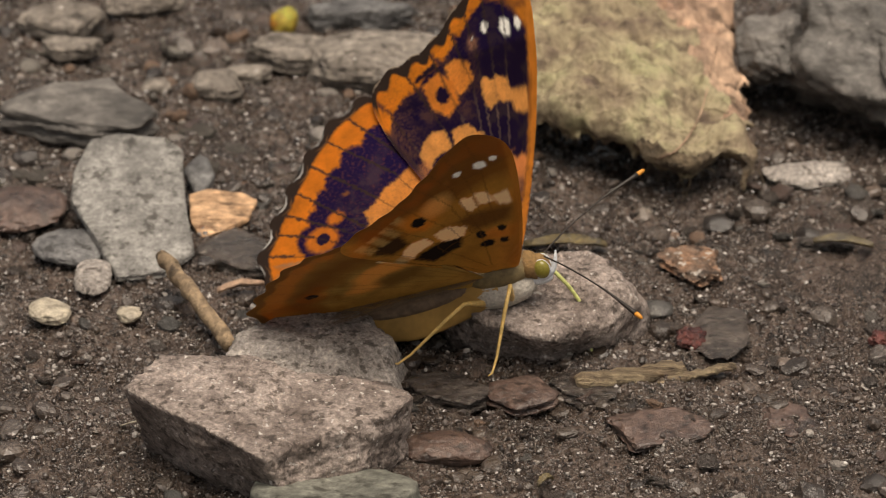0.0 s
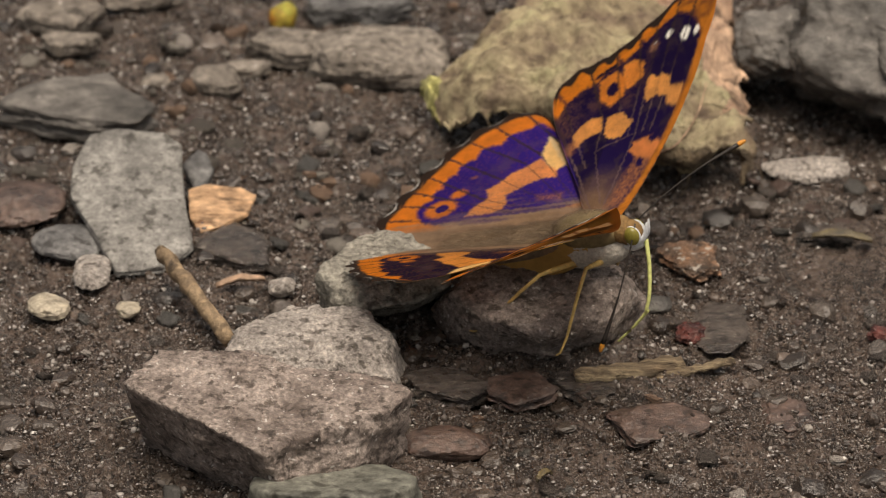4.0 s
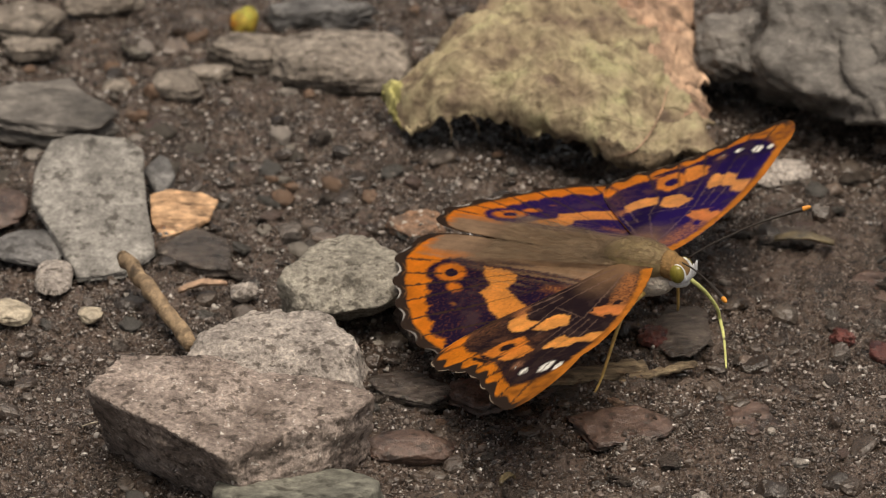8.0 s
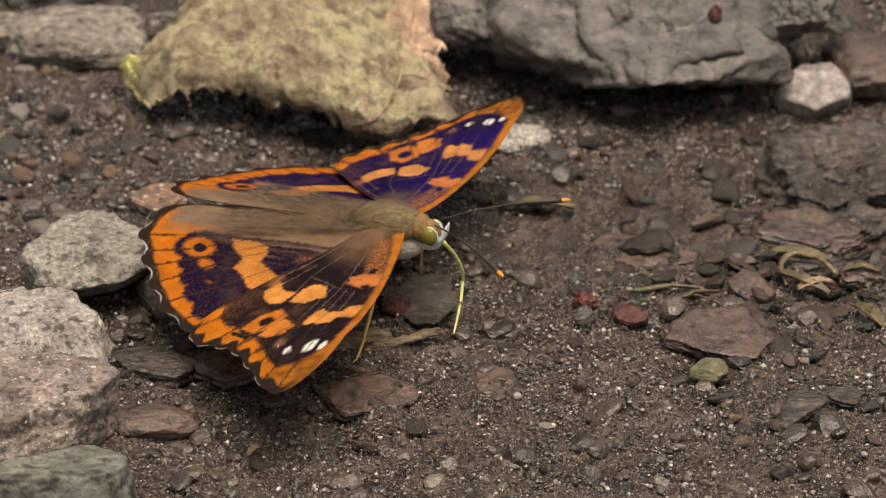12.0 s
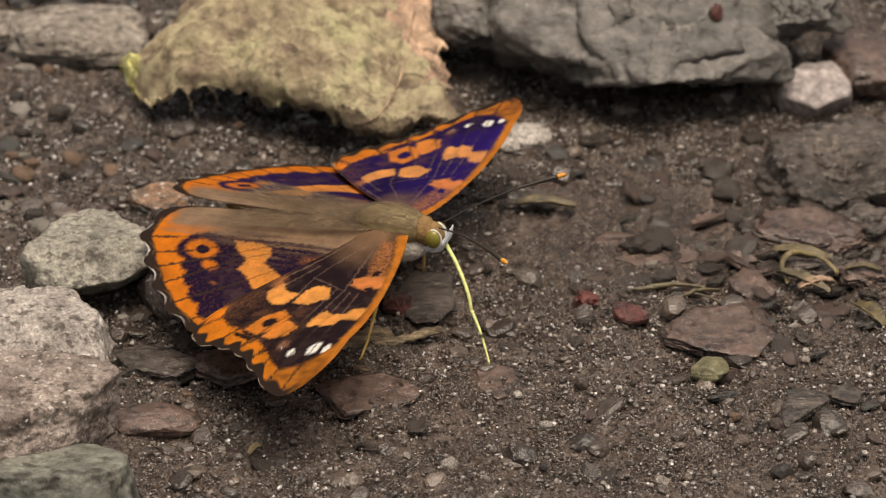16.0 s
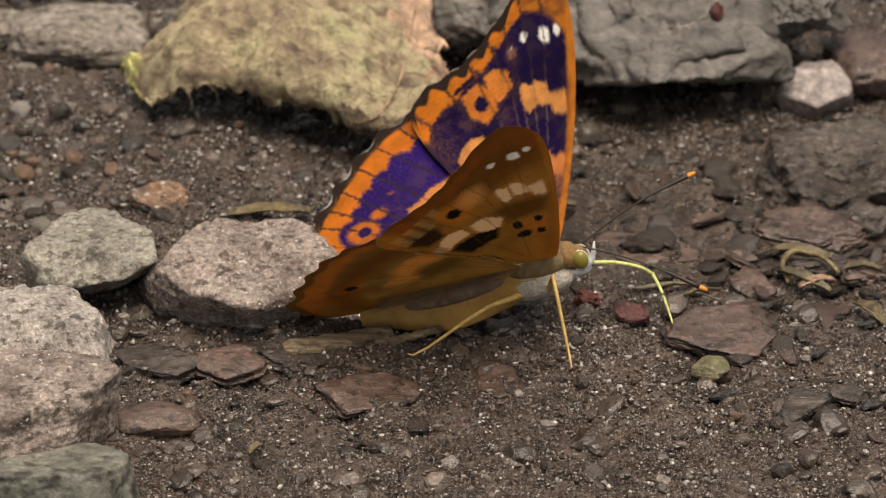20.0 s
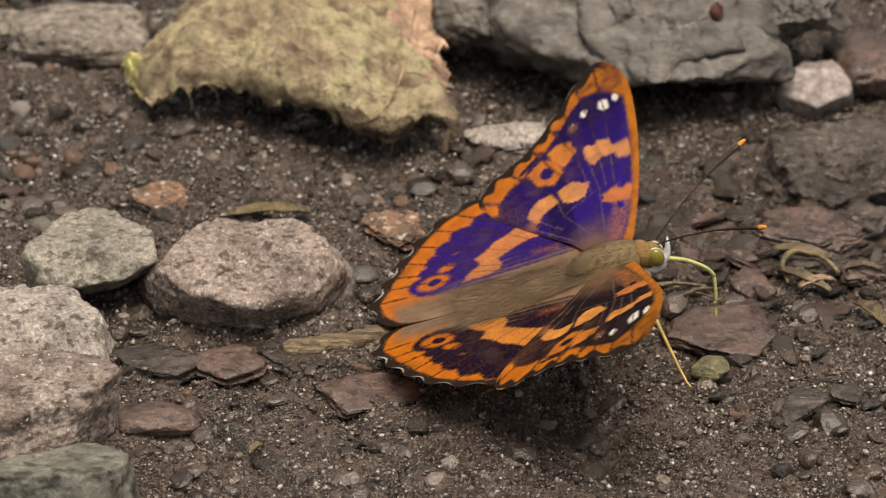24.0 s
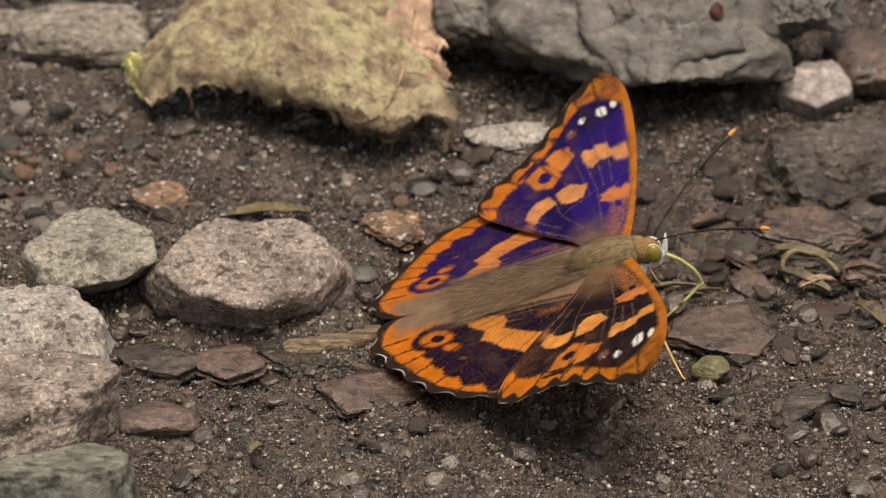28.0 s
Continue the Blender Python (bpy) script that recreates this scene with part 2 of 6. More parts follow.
def lumps(v, scale, seed, octaves=4):
    return np.array([noise.fractal(Vector(p) * scale + Vector((seed * 7.3, seed * 3.1, seed)), 1.0, 2.1, octaves) for p in v])


def polygon_reach(ang, corners):
    """How far a many-cornered outline reaches at each angle."""
    c = np.array(corners)
    ca = np.arctan2(c[:, 1], c[:, 0])
    o = np.argsort(ca)
    c, ca = c[o], ca[o]
    k = np.searchsorted(ca, ang) % len(c)
    x0, y0, x1, y1 = c[k - 1, 0], c[k - 1, 1], c[k, 0], c[k, 1]
    den = np.cos(ang) * (y1 - y0) - np.sin(ang) * (x1 - x0)
    return np.abs((x0 * (y1 - y0) - y0 * (x1 - x0)) / np.where(np.abs(den) < 1e-6, 1e-6, den))


def rock_verts(v, seed, cuts=16, sharp=14.0, rough=0.05, flat=0.0, corners=None, ledges=0, edge=6.0, under=0.0, blunt=2.6):
    """A broken stone: a blunt block cut by random planes, or a slab over a many-cornered outline; it fills the box from -1 to 1.
    edge: how sharp the rim is; under: how far the lower half draws in."""
    rng = np.random.default_rng(seed)
    if corners is not None or flat:
        ang = np.arctan2(v[:, 1], v[:, 0])
        s = np.hypot(v[:, 0], v[:, 1]) + 1e-6
        if corners is None:
            n = int(rng.integers(6, 9))
            t = np.sort((np.arange(n) + rng.uniform(-0.42, 0.42, n)) * 2 * math.pi / n)
            d = rng.uniform(0.68, 1.05, n)
            corners = [(d[k] * math.cos(t[k]), d[k] * math.sin(t[k])) for k in range(n)]
        rad = polygon_reach(ang, corners)
        r = ((s / rad) ** edge + np.abs(v[:, 2]) ** edge) ** (-1 / edge)
    else:
        n = rng.normal(size=(cuts, 3))
        n /= np.linalg.norm(n, axis=1)[:, None]
        d = rng.uniform(0.78, 1.08, cuts)
        c = np.maximum(v @ n.T, 1e-3) / d
        block = (np.abs(v) ** blunt).sum(1)
        r = ((c ** sharp).sum(1) + block ** (sharp / blunt)) ** (-1 / sharp)
    p = v * r[:, None]
    if ledges:
        q = p[:, 2] * ledges + 0.4 * lumps(v, 1.5, seed + 2)
        step = np.floor(q) + np.clip((q - np.floor(q)) * 3 - 1, 0, 1)
        p[:, :2] *= (1 + 0.09 * np.sin(step * 2.7 + seed))[:, None]
    if under:
        p[:, :2] *= (1 - under * np.clip(0.25 - p[:, 2], 0, 1.25) / 1.25)[:, None]
    p *= (1 + rough * lumps(v, 2.2, seed) + rough * 0.4 * lumps(v, 9.0, seed + 5))[:, None]
    if len(v) > 5000:
        chips = np.abs(lumps(v, 16.0, seed + 8, 3))
        p *= (1 - rough * 0.4 * chips + rough * 0.24 * lumps(v, 45.0, seed + 9, 3))[:, None]
    lo, hi = p.min(0), p.max(0)
    return (p - (lo + hi) / 2) / ((hi - lo) / 2)


def stone(name, place, mat, label, category, seed, turn=0.0, tilt=(0, 0), level=5, group="", **shape):
    """A stone that rests on the soil. place: centre x, y, z and half sizes, in millimetres."""
    x, y, z, sx, sy, sz = place
    v, f = BALLS[level]
    p = rock_verts(v, seed, **shape)
    c, s = math.cos(radians(turn)), math.sin(radians(turn))
    if turn:
        # turn the shape, then fill the same box
        p = p @ np.array([[c, s, 0], [-s, c, 0], [0, 0, 1]])
        lo, hi = p.min(0), p.max(0)
        p = (p - (lo + hi) / 2) / ((hi - lo) / 2)
    ob = link_mesh(name, p * np.array([sx, sy, sz]) * MM, f, mat)
    ob.matrix_world = pose(x * MM, y * MM, z * MM, *tilt, 0)
    return tagged(ob, label, category, group)


def hewn_verts(facets, seed, rough=0.25, chips=0.25, grain=0.09, strata=0.0, lie=(0.2, -0.3, 1.0), crisp=26.0, level=6, pits=0.0):
    """A broken block in millimetres about its middle: one flat facet for each (azimuth, elevation, distance), with softened edges,
    knocks, fine roughness and, where strata is given, thin broken beds that lie across the direction lie."""
    v, f = BALLS[level]
    n = np.array([(math.cos(radians(e)) * math.cos(radians(a)), math.cos(radians(e)) * math.sin(radians(a)), math.sin(radians(e))) for a, e, _ in facets])
    # knocks and soft edges take off some of each face
    d = np.array([q[2] for q in facets]) * 1.03 + rough * 0.5 + chips * 0.7
    c = np.maximum(v @ n.T, 1e-3) / d
    top = c.max(1)
    r = 1 / (top * ((c / top[:, None]) ** crisp).sum(1) ** (1 / crisp))
    p = v * r[:, None]
    push = rough * 2.2 * lumps(p, 0.16, seed, 3) - chips * 1.4 * np.abs(lumps(p, 0.42, seed + 3, 3)) - chips * 0.5 * np.abs(lumps(p, 1.1, seed + 6, 2)) + grain * lumps(p, 2.6, seed + 9, 3)
    if strata:
        way = np.array(lie) / np.linalg.norm(lie)
        q = (p @ way) * 0.75 + 0.9 * lumps(p, 0.12, seed + 12, 3)
        push = push + strata * ((q - np.floor(q)) ** 3 + 0.7 * np.sin(np.floor(q) * 2.4 + seed))
    if pits:
        push = push - pits * np.clip(lumps(p, 0.9, seed + 15, 2) * 2 - 0.5, 0, 1)
    return p + v * push[:, None], f


def hewn(name, place, mat, label, facets, seed, category="stone", **shape):
    p, f = hewn_verts(facets, seed, **shape)
    ob = link_mesh(name, p * MM, f, mat)
    ob.location = [q * MM for q in place]
    return tagged(ob, label, category)


def tube(path, radii, sides=10):
    """A bmesh tube along a path (mm) with closed ends."""
    bm = bmesh.new()
    rings = []
    pts = [Vector(p) * MM for p in path]
    for i, p in enumerate(pts):
        d = (pts[min(i + 1, len(pts) - 1)] - pts[max(i - 1, 0)]).normalized()
        q = d.to_track_quat("Z", "Y")
        rings.append([bm.verts.new(p + q @ Vector((math.cos(k * 2 * math.pi / sides), math.sin(k * 2 * math.pi / sides), 0)) * radii[i] * MM) for k in range(sides)])
    for a, b in zip(rings, rings[1:]):
        for k in range(sides):
            bm.faces.new((a[k], a[(k + 1) % sides], b[(k + 1) % sides], b[k]))
    bm.faces.new(rings[0][::-1])
    bm.faces.new(rings[-1])
    return bm


def curve_points(ctrl, n):
    """n points on a smooth curve through the control points."""
    c = [Vector(p) for p in ctrl]
    c = [2 * c[0] - c[1]] + c + [2 * c[-1] - c[-2]]
    out = []
    for i in range(n):
        t = i / (n - 1) * (len(c) - 3)
        k = min(int(t), len(c) - 4)
        u = t - k
        a, b, d, e = c[k:k + 4]
        out.append(0.5 * ((2 * b) + (d - a) * u + (2 * a - 5 * b + 4 * d - e) * u * u + (3 * b - a - 3 * d + e) * u ** 3))
    return out


# ---- ground ----
def axis(lo, hi, step):
    inner = np.arange(lo, hi + step / 2, step)
    grow = np.array([step * 1.6 ** k for k in range(1, 30)]).cumsum()
    grow = grow[grow < 300]
    return np.concatenate([lo - grow[::-1], inner, hi + grow])


def soil_height(x, y):
    if abs(x) > 0.2 or abs(y) > 0.2:
        return 0.0
    p = Vector((x, y, 0))
    broad = noise.fractal(p * 55, 1.0, 2.0, 3)
    crumbs = 0.5 - noise.voronoi(p * 800 + Vector((0, 0, 3)))[0][0]
    loose = max(0.0, min(1.0, 0.55 + 1.2 * noise.noise(p * 70 + Vector((9, 4, 0)))))
    q = 2.4 * noise.fractal(p * 210 + Vector((3, 7, 1)), 1.0, 2.0, 2) + 0.8 * broad
    k = math.floor(q)
    plates = k + min(1.0, max(0.0, (q - k - 0.78) / 0.22))
    return 0.00042 * plates + 0.001 * broad + 0.0006 * crumbs * loose + 0.00055 * noise.fractal(p * 700, 1.0, 2.0, 3)


def ground():
    xs, ys = axis(-0.064, 0.104, 0.00036), axis(-0.07, 0.088, 0.00042)
    nx, ny = len(xs), len(ys)
    verts = [(x, y, soil_height(x, y)) for y in ys for x in xs]
    faces = [(j * nx + i, j * nx + i + 1, (j + 1) * nx + i + 1, (j + 1) * nx + i) for j in range(ny - 1) for i in range(nx - 1)]
    return tagged(link_mesh("ground", verts, faces, SOIL), "dark damp brown soil of a track, gritty and uneven", "ground", kind="structure")


ground()


# ---- the stones round the butterfly ----
hewn("angular_stone", (-18.4, -53.0, 3.9), PINK, "large angular pinkish-grey stone with a flat top and broken sides",
     [(-60, 85, 4.9), (-131, -24, 5.5), (-143, -8, 9.6), (-58, 10, 8.1), (-36, -8, 9.6), (143, 0, 14.4), (90, 5, 8.8), (72, 10, 8.2), (48, 0, 11.8), (0, -5, 16.0), (20, 40, 14.4), (0, -90, 5.0), (-95, 60, 8.5)], 3, rough=0.3, chips=0.34, grain=0.14, strata=0.22, lie=(0.15, 0.2, 1.0), crisp=60.0, pits=0.25)
hewn("pale_stone", (-14.6, -33.6, 2.2), PALE, "pale grey rough stone behind the large angular stone",
     [(-95, 66, 3.5), (-60, 55, 4.6), (-120, 50, 4.6), (-90, -5, 8.4), (-45, 5, 8.8), (-5, 8, 9.0), (35, 20, 9.4), (80, 15, 8.4), (125, 20, 8.4), (170, 5, 9.0), (-145, 10, 9.0), (0, 90, 3.3), (0, -90, 3.6)], 12, rough=0.4, chips=0.42, grain=0.16, crisp=22.0, pits=0.3)
hewn("grey_stone", (-6.2, -18.6, 4.1), GREY, "rounded greenish-grey stone with a broken lower edge",
     [(-100, 66, 3.4), (-80, -56, 2.3), (-45, -50, 2.8), (-150, -10, 6.6), (-130, 20, 6.2), (150, 10, 6.4), (120, 25, 7.4), (80, 15, 8.3), (40, 20, 6.8), (5, 0, 6.6), (-20, -30, 5.6), (0, 90, 3.0), (0, -90, 4.4)], 23, rough=0.3, chips=0.32, grain=0.13, crisp=34.0, pits=0.2)
hewn("rounded_stone", (11.4, -21.2, 2.9), PINK, "blunt pinkish-grey stone with a dusty top and a dark damp front",
     [(-90, 73, 4.2), (-110, -30, 6.0), (-68, -28, 6.3), (-40, -5, 8.6), (-8, 5, 10.7), (20, 35, 9.2), (55, 10, 9.4), (90, 20, 7.3), (130, 15, 8.6), (165, 40, 8.6), (200, -12, 10.6), (-140, 0, 9.3), (0, 90, 4.4), (0, -90, 4.2), (-60, 48, 6.6)], 35, rough=0.34, chips=0.36, grain=0.12, strata=0.08, crisp=36.0, pits=0.25)
hewn("flat_stone", (-11.6, -62.6, 1.7), GREENSTONE, "flat greenish-grey stone with a pale top",
     [(90, 78, 2.5), (-90, 22, 5.2), (-60, 10, 6.6), (-115, 5, 6.0), (-150, 10, 8.2), (180, 5, 8.8), (130, 10, 7.4), (90, 10, 5.6), (45, 10, 7.6), (0, 10, 8.8), (-30, 12, 8.0), (0, -90, 3.4)], 41, rough=0.2, chips=0.2, grain=0.06, crisp=40.0)
stone("slate_flake", (-36.5, 4.9, 3.0, 7.5, 13.4, 0.7), SLATE, "flat pale grey slate flake leaning on the soil", "slate", 5, tilt=(12, 0), level=6, rough=0.02, edge=9.0,
      corners=[(-1.0, 0.45), (-0.99, 0.05), (-0.75, 0.93), (-0.3, 1.0), (0.44, 0.93), (0.73, 0.76), (0.82, 0.05), (1.0, -0.64), (0.55, -0.94), (-0.18, -1.0), (-0.56, -0.49)])
stone("slate_chip", (-29.2, 15.5, 1.4, 1.9, 3.9, 0.8), BLUESLATE, "small bluish slate chip beside the slate flake", "slate", 6, level=3, flat=1.0, tilt=(12, 0))
stone("slate_chip", (-24.6, -1.5, 0.3, 4.5, 4.6, 1.0), SHALE, "dark grey slate chip half sunk in soil", "slate", 64, level=5, flat=1.0, tilt=(6, 0))
stone("wood_chip", (-26.1, 6.3, 1.1, 4.1, 5.6, 0.55), WOOD, "pale orange wood chip with dark pits", "wood chip", 7, level=5, rough=0.03, edge=7.0, tilt=(3, 0), under=0.1,
      corners=[(-1.0, 0.79), (-0.43, 1.0), (0.57, 0.87), (1.0, 0.53), (0.79, -0.24), (-0.01, -0.75), (-0.57, -1.0), (-0.88, -0.37)])
for place, mat, label, seed in [
    ((-44.0, -1.2, 0.8, 4.2, 4.2, 1.2), BLUESLATE, "bluish grey pebble beside the slate flake", 8),
    ((-40.6, -8.3, 0.7, 2.2, 3.9, 1.0), PALE, "small pale grey angular pebble", 9),
    ((-45.1, -16.5, 0.7, 2.5, 2.6, 1.0), CREAM, "smooth round cream pebble", 10),
    ((-36.0, -16.8, 0.5, 1.5, 1.8, 0.7), CREAM, "small cream pebble half sunk in soil", 11),
    ((-18.5, -11.9, 0.7, 1.6, 1.6, 1.0), PALE, "small whitish angular stone chip", 13),
]:
    stone("pebble", place, mat, label, "pebble", seed, level=5, **({"rough": 0.2, "flat": 1.0, "edge": 4.0} if mat == OCHRE else {"rough": 0.08}))
for place, mat, label, seed in [
    ((24.6, -15.5, 0.4, 1.9, 1.5, 0.7), WETGREY, "dark wet rounded pebble", 14),
    ((1.6, 3.7, 0.5, 3.9, 4.6, 1.1), OCHRE, "pale lumpy pebble stained orange", 15),
    ((28.7, -4.7, 0.4, 3.8, 4.6, 1.0), OCHRE, "rusty mottled flat pebble", 16),
    ((62.1, -40.6, 0.8, 2.2, 2.4, 1.1), OLIVE, "smooth rounded olive pebble", 17),
    ((43.7, 17.8, 0.7, 5.4, 3.1, 1.0), PALE, "long pale stone beside the curled leaf", 19),
    ((0.6, -47.6, 0.4, 5.0, 3.0, 1.5), WETBROWN, "smooth dark brown stone beside the angular stone", 27),
    ((31.6, -20.9, 0.2, 3.7, 6.2, 0.7), SHALE, "flat wet grey stone half sunk in soil", 20),
]:
    stone("pebble", place, mat, label, "pebble", seed, level=5, **({"rough": 0.2, "flat": 1.0, "edge": 4.0} if mat == OCHRE else {"rough": 0.08}))
for place, mat, label, seed, rim in [
    ((24.0, -42.9, 0.25, 6.0, 4.5, 0.6), WETBROWN, "flat wet brown stone chip", 25, [(-1.0, 0.38), (-0.45, 0.8), (0.38, 1.0), (1.0, 0.11), (0.76, -0.45), (-0.49, -1.0), (-0.74, -0.45)]),
    ((38.6, -41.9, 0.35, 3.3, 4.3, 0.8), WETBROWN, "shiny wet brown stone chip", 26, [(-1.0, 0.7), (-0.46, 1.0), (0.48, 0.76), (1.0, -0.47), (-0.22, -1.0), (-0.97, -0.77)]),
    ((64.0, -32.0, 0.35, 6.6, 6.0, 0.9), WETBROWN, "broad layered brown shale chip, half sunk in mud", 28, [(-0.98, 0.26), (-0.46, 0.95), (0.54, 1.0), (1.0, -0.2), (0.57, -1.0), (-0.38, -0.66), (-1.0, -0.2)]),
    ((71.6, -49.5, 0.5, 3.2, 4.2, 0.5), SHALE, "thin dark slate chip on soil", 29, [(-1.0, -0.33), (-0.47, 0.7), (0.54, 1.0), (1.0, 0.41), (-0.03, -0.33), (-0.8, -1.0)]),
    ((76.6, -46.7, 0.5, 2.0, 1.8, 0.5), SHALE, "thin dark slate splinter", 30, None),
    ((69.0, -21.2, 0.6, 2.7, 3.7, 0.9), WETBROWN, "flat reddish-brown stone chip", 31, None),
    ((76.3, -9.3, 0.9, 7.6, 4.8, 1.5), WETBROWN, "wet dark layered stone in the mud", 32, None),
    ((16.0, -34.0, 0.1, 4.6, 4.2, 0.6), SHALE, "dark layered shale chip half sunk in soil", 33, None),
    ((0.8, -35.6, 0.6, 5.0, 3.6, 1.0), SHALE, "dark layered shale chip beside the pale stone", 35, None),
    ((9.0, -35.8, 0.4, 4.2, 3.8, 0.9), WETBROWN, "reddish-brown broken chip half sunk in mud", 36, None),
    ((58.0, -11.0, 0.0, 7.5, 4.0, 0.5), WETBROWN, "low crust of smooth brown mud", 34, None),
]:
    stone("stone_chip", place, mat, label, "stone chip", seed, level=5, rough=0.12, flat=1.0, tilt=(3, 2), corners=rim, edge=7.0, ledges=2)

hewn("pebble", (81.9, 25.2, 1.7), PALEPINK, "pinkish-white angular pebble beside the slate boulder",
     [(-110, 48, 2.5), (-55, 52, 2.6), (-125, -25, 3.2), (-60, -35, 2.7), (-15, -5, 4.2), (25, 20, 3.8), (90, 20, 3.4), (150, 25, 3.6), (195, -15, 4.4), (0, 90, 2.9), (0, -90, 2.4)], 18, category="pebble", rough=0.15, chips=0.12, grain=0.05, crisp=30.0, level=5)

# ---- the litter-strewn mud ledge ----
for place, mat, seed in [((73.0, -8.0, 0.3, 5.5, 4.5, 1.3), SHALE, 201), ((79.5, -10.5, 0.3, 4.6, 4.2, 1.6), WETBROWN, 202), ((70.0, -13.0, 0.2, 3.6, 3.2, 1.0), WETBROWN, 203), ((76.5, -16.0, 0.3, 4.4, 3.0, 1.2), SHALE, 204),
                         ((83.5, -6.0, 0.4, 4.0, 4.6, 1.8), SHALE, 205), ((67.0, -5.0, 0.0, 4.2, 3.4, 0.9), WETBROWN, 206), ((45.5, 2.0, 0.1, 4.0, 2.6, 0.9), SHALE, 207), ((82.0, -18.0, 0.2, 3.2, 2.8, 1.1), WETBROWN, 208)]:
    stone("mud_clod", place, mat, "dark wet crumbling clod of mud and rotten litter", "clod", seed, level=5, rough=0.32, flat=1.0, edge=3.0, turn=seed * 37 % 360, group="mud clods")
# ---- farther stones ----
hewn("stone", (82.5, 4.4, 0.8), SHALE, "dark grey wet stone with a pale top",
     [(-95, 62, 3.0), (-70, -20, 5.2), (-120, -10, 6.4), (-150, 15, 7.0), (180, 20, 7.4), (120, 20, 8.0), (80, 15, 8.5), (20, 15, 8.5), (-30, 5, 8.0), (0, 90, 2.7), (0, -90, 2.4)], 51, rough=0.7, chips=0.9, grain=0.16, strata=0.35, crisp=26.0)
for place, mat, label, seed, fl in [
    ((88.5, 32.5, 2.1, 5.6, 8.3, 3.0), WETBROWN, "rough brown earthy stone", 50, 0.0),
    ((-7.8, 46.6, 1.7, 9.1, 7.1, 2.6), DUSTY, "pale grey wedge-shaped stone", 52, 0.0),
    ((-18.6, 49.8, 1.2, 6.2, 3.7, 1.8), DUSTY, "flat pale brown stone", 53, 1.0),
    ((-46.6, 52.1, 0.8, 3.9, 2.0, 1.1), DUSTY, "small pale flat stone", 54, 1.0),
    ((-48.4, 59.2, 1.2, 5.8, 4.6, 1.5), DUSTY, "weathered flat grey slate stone", 55, 1.0),
    ((-44.3, 31.9, 1.6, 9.9, 7.4, 2.2), DARKSLATE, "long brownish-grey slate slab", 56, 1.0),
    ((-27.9, 41.3, 1.0, 3.3, 3.6, 1.5), DUSTY, "rounded pale grey stone", 57, 0.0),
    ((-25.1, 45.0, 0.6, 3.9, 1.9, 0.9), DUSTY, "flat grey stone on soil", 58, 1.0),
    ((-49.9, 8.5, 1.0, 5.4, 5.4, 1.5), WETBROWN, "brown stone sunk in soil", 59, 0.0),
    ((-35.5, 42.0, 0.6, 1.9, 1.7, 0.9), DUSTY, "small pale grey pebble", 60, 0.0),
    ((-38.2, 65.0, 1.1, 5.4, 2.6, 1.5), DUSTY, "pale stone at the far edge", 61, 0.0),
    ((-10.3, 60.1, 1.4, 7.2, 2.7, 2.0), BLUESLATE, "dark blue-grey slate stone", 62, 1.0),
]:
    stone("stone", place, mat, label, "stone", seed, level=5, rough=0.1, flat=fl, sharp=30.0, cuts=12, blunt=3.2, edge=6.0)


def boulder():
    """A massive slate boulder: sloping broken faces above an undercut edge, with a chunk at one end and a horn at the other."""
    root = new("slate_boulder")
    root.location = (60.0 * MM, 34.8 * MM, 7.6 * MM)
    for name, c, seed, strata, facets in [
        ("main_block", (0, 0, 0), 71, 0.5, [(-92, 52, 8.2), (-112, 44, 10.6), (-72, 58, 9.6), (-90, -58, 6.0), (-120, -52, 8.0), (-60, -54, 7.2), (180, 5, 16.0), (200, -25, 14.0), (160, 40, 15.0), (0, 0, 19.0), (15, 30, 18.5), (-30, 20, 17.0), (90, 0, 15.0), (0, 90, 9.5), (0, -90, 6.5)]),
        ("lower_lip", (5.5, -9.6, -0.4), 72, 0.35, [(-85, 62, 3.0), (-70, 15, 6.6), (-110, 22, 7.2), (-90, -60, 2.8), (-50, 5, 8.8), (-140, 10, 10.4), (180, 5, 12.5), (0, 5, 12.0), (15, 60, 6.0), (90, 0, 6.0), (0, -90, 1.6)]),
        ("end_chunk", (-17.4, 3.0, -0.4), 79, 0.3, [(-90, 50, 2.4), (-110, -20, 3.8), (-60, 0, 4.4), (180, 10, 4.6), (0, 10, 5.0), (90, 10, 4.5), (0, 90, 2.6), (0, -90, 2.2), (-150, 30, 4.2)]),
        ("horn", (19.5, -4.6, 2.6), 78, 0.3, [(-100, 55, 2.4), (-80, -35, 2.4), (-30, 10, 4.6), (10, 25, 5.0), (180, 10, 6.0), (90, 10, 5.0), (-140, 15, 4.4), (0, 90, 3.4), (0, -90, 2.0)]),
        ("foot", (2.0, 9.0, -5.4), 74, 0.3, [(-90, 5, 8.0), (-60, 0, 10.0), (-120, 0, 10.0), (0, 0, 14.0), (180, 0, 14.0), (90, 0, 10.0), (0, 90, 4.0), (0, -90, 4.0)])]:
        q, f = hewn_verts(facets, seed, rough=0.75, chips=0.6, grain=0.05, strata=strata, lie=(0.28, -0.55, 0.8), crisp=40.0, level=5 if name == "foot" else 6)
        ob = link_mesh(name, q * MM, f, DARKSLATE, root)
        ob.location = [k * MM for k in c]
    tagged(root, "large dark grey layered slate boulder with an overhanging edge", "boulder")


boulder()


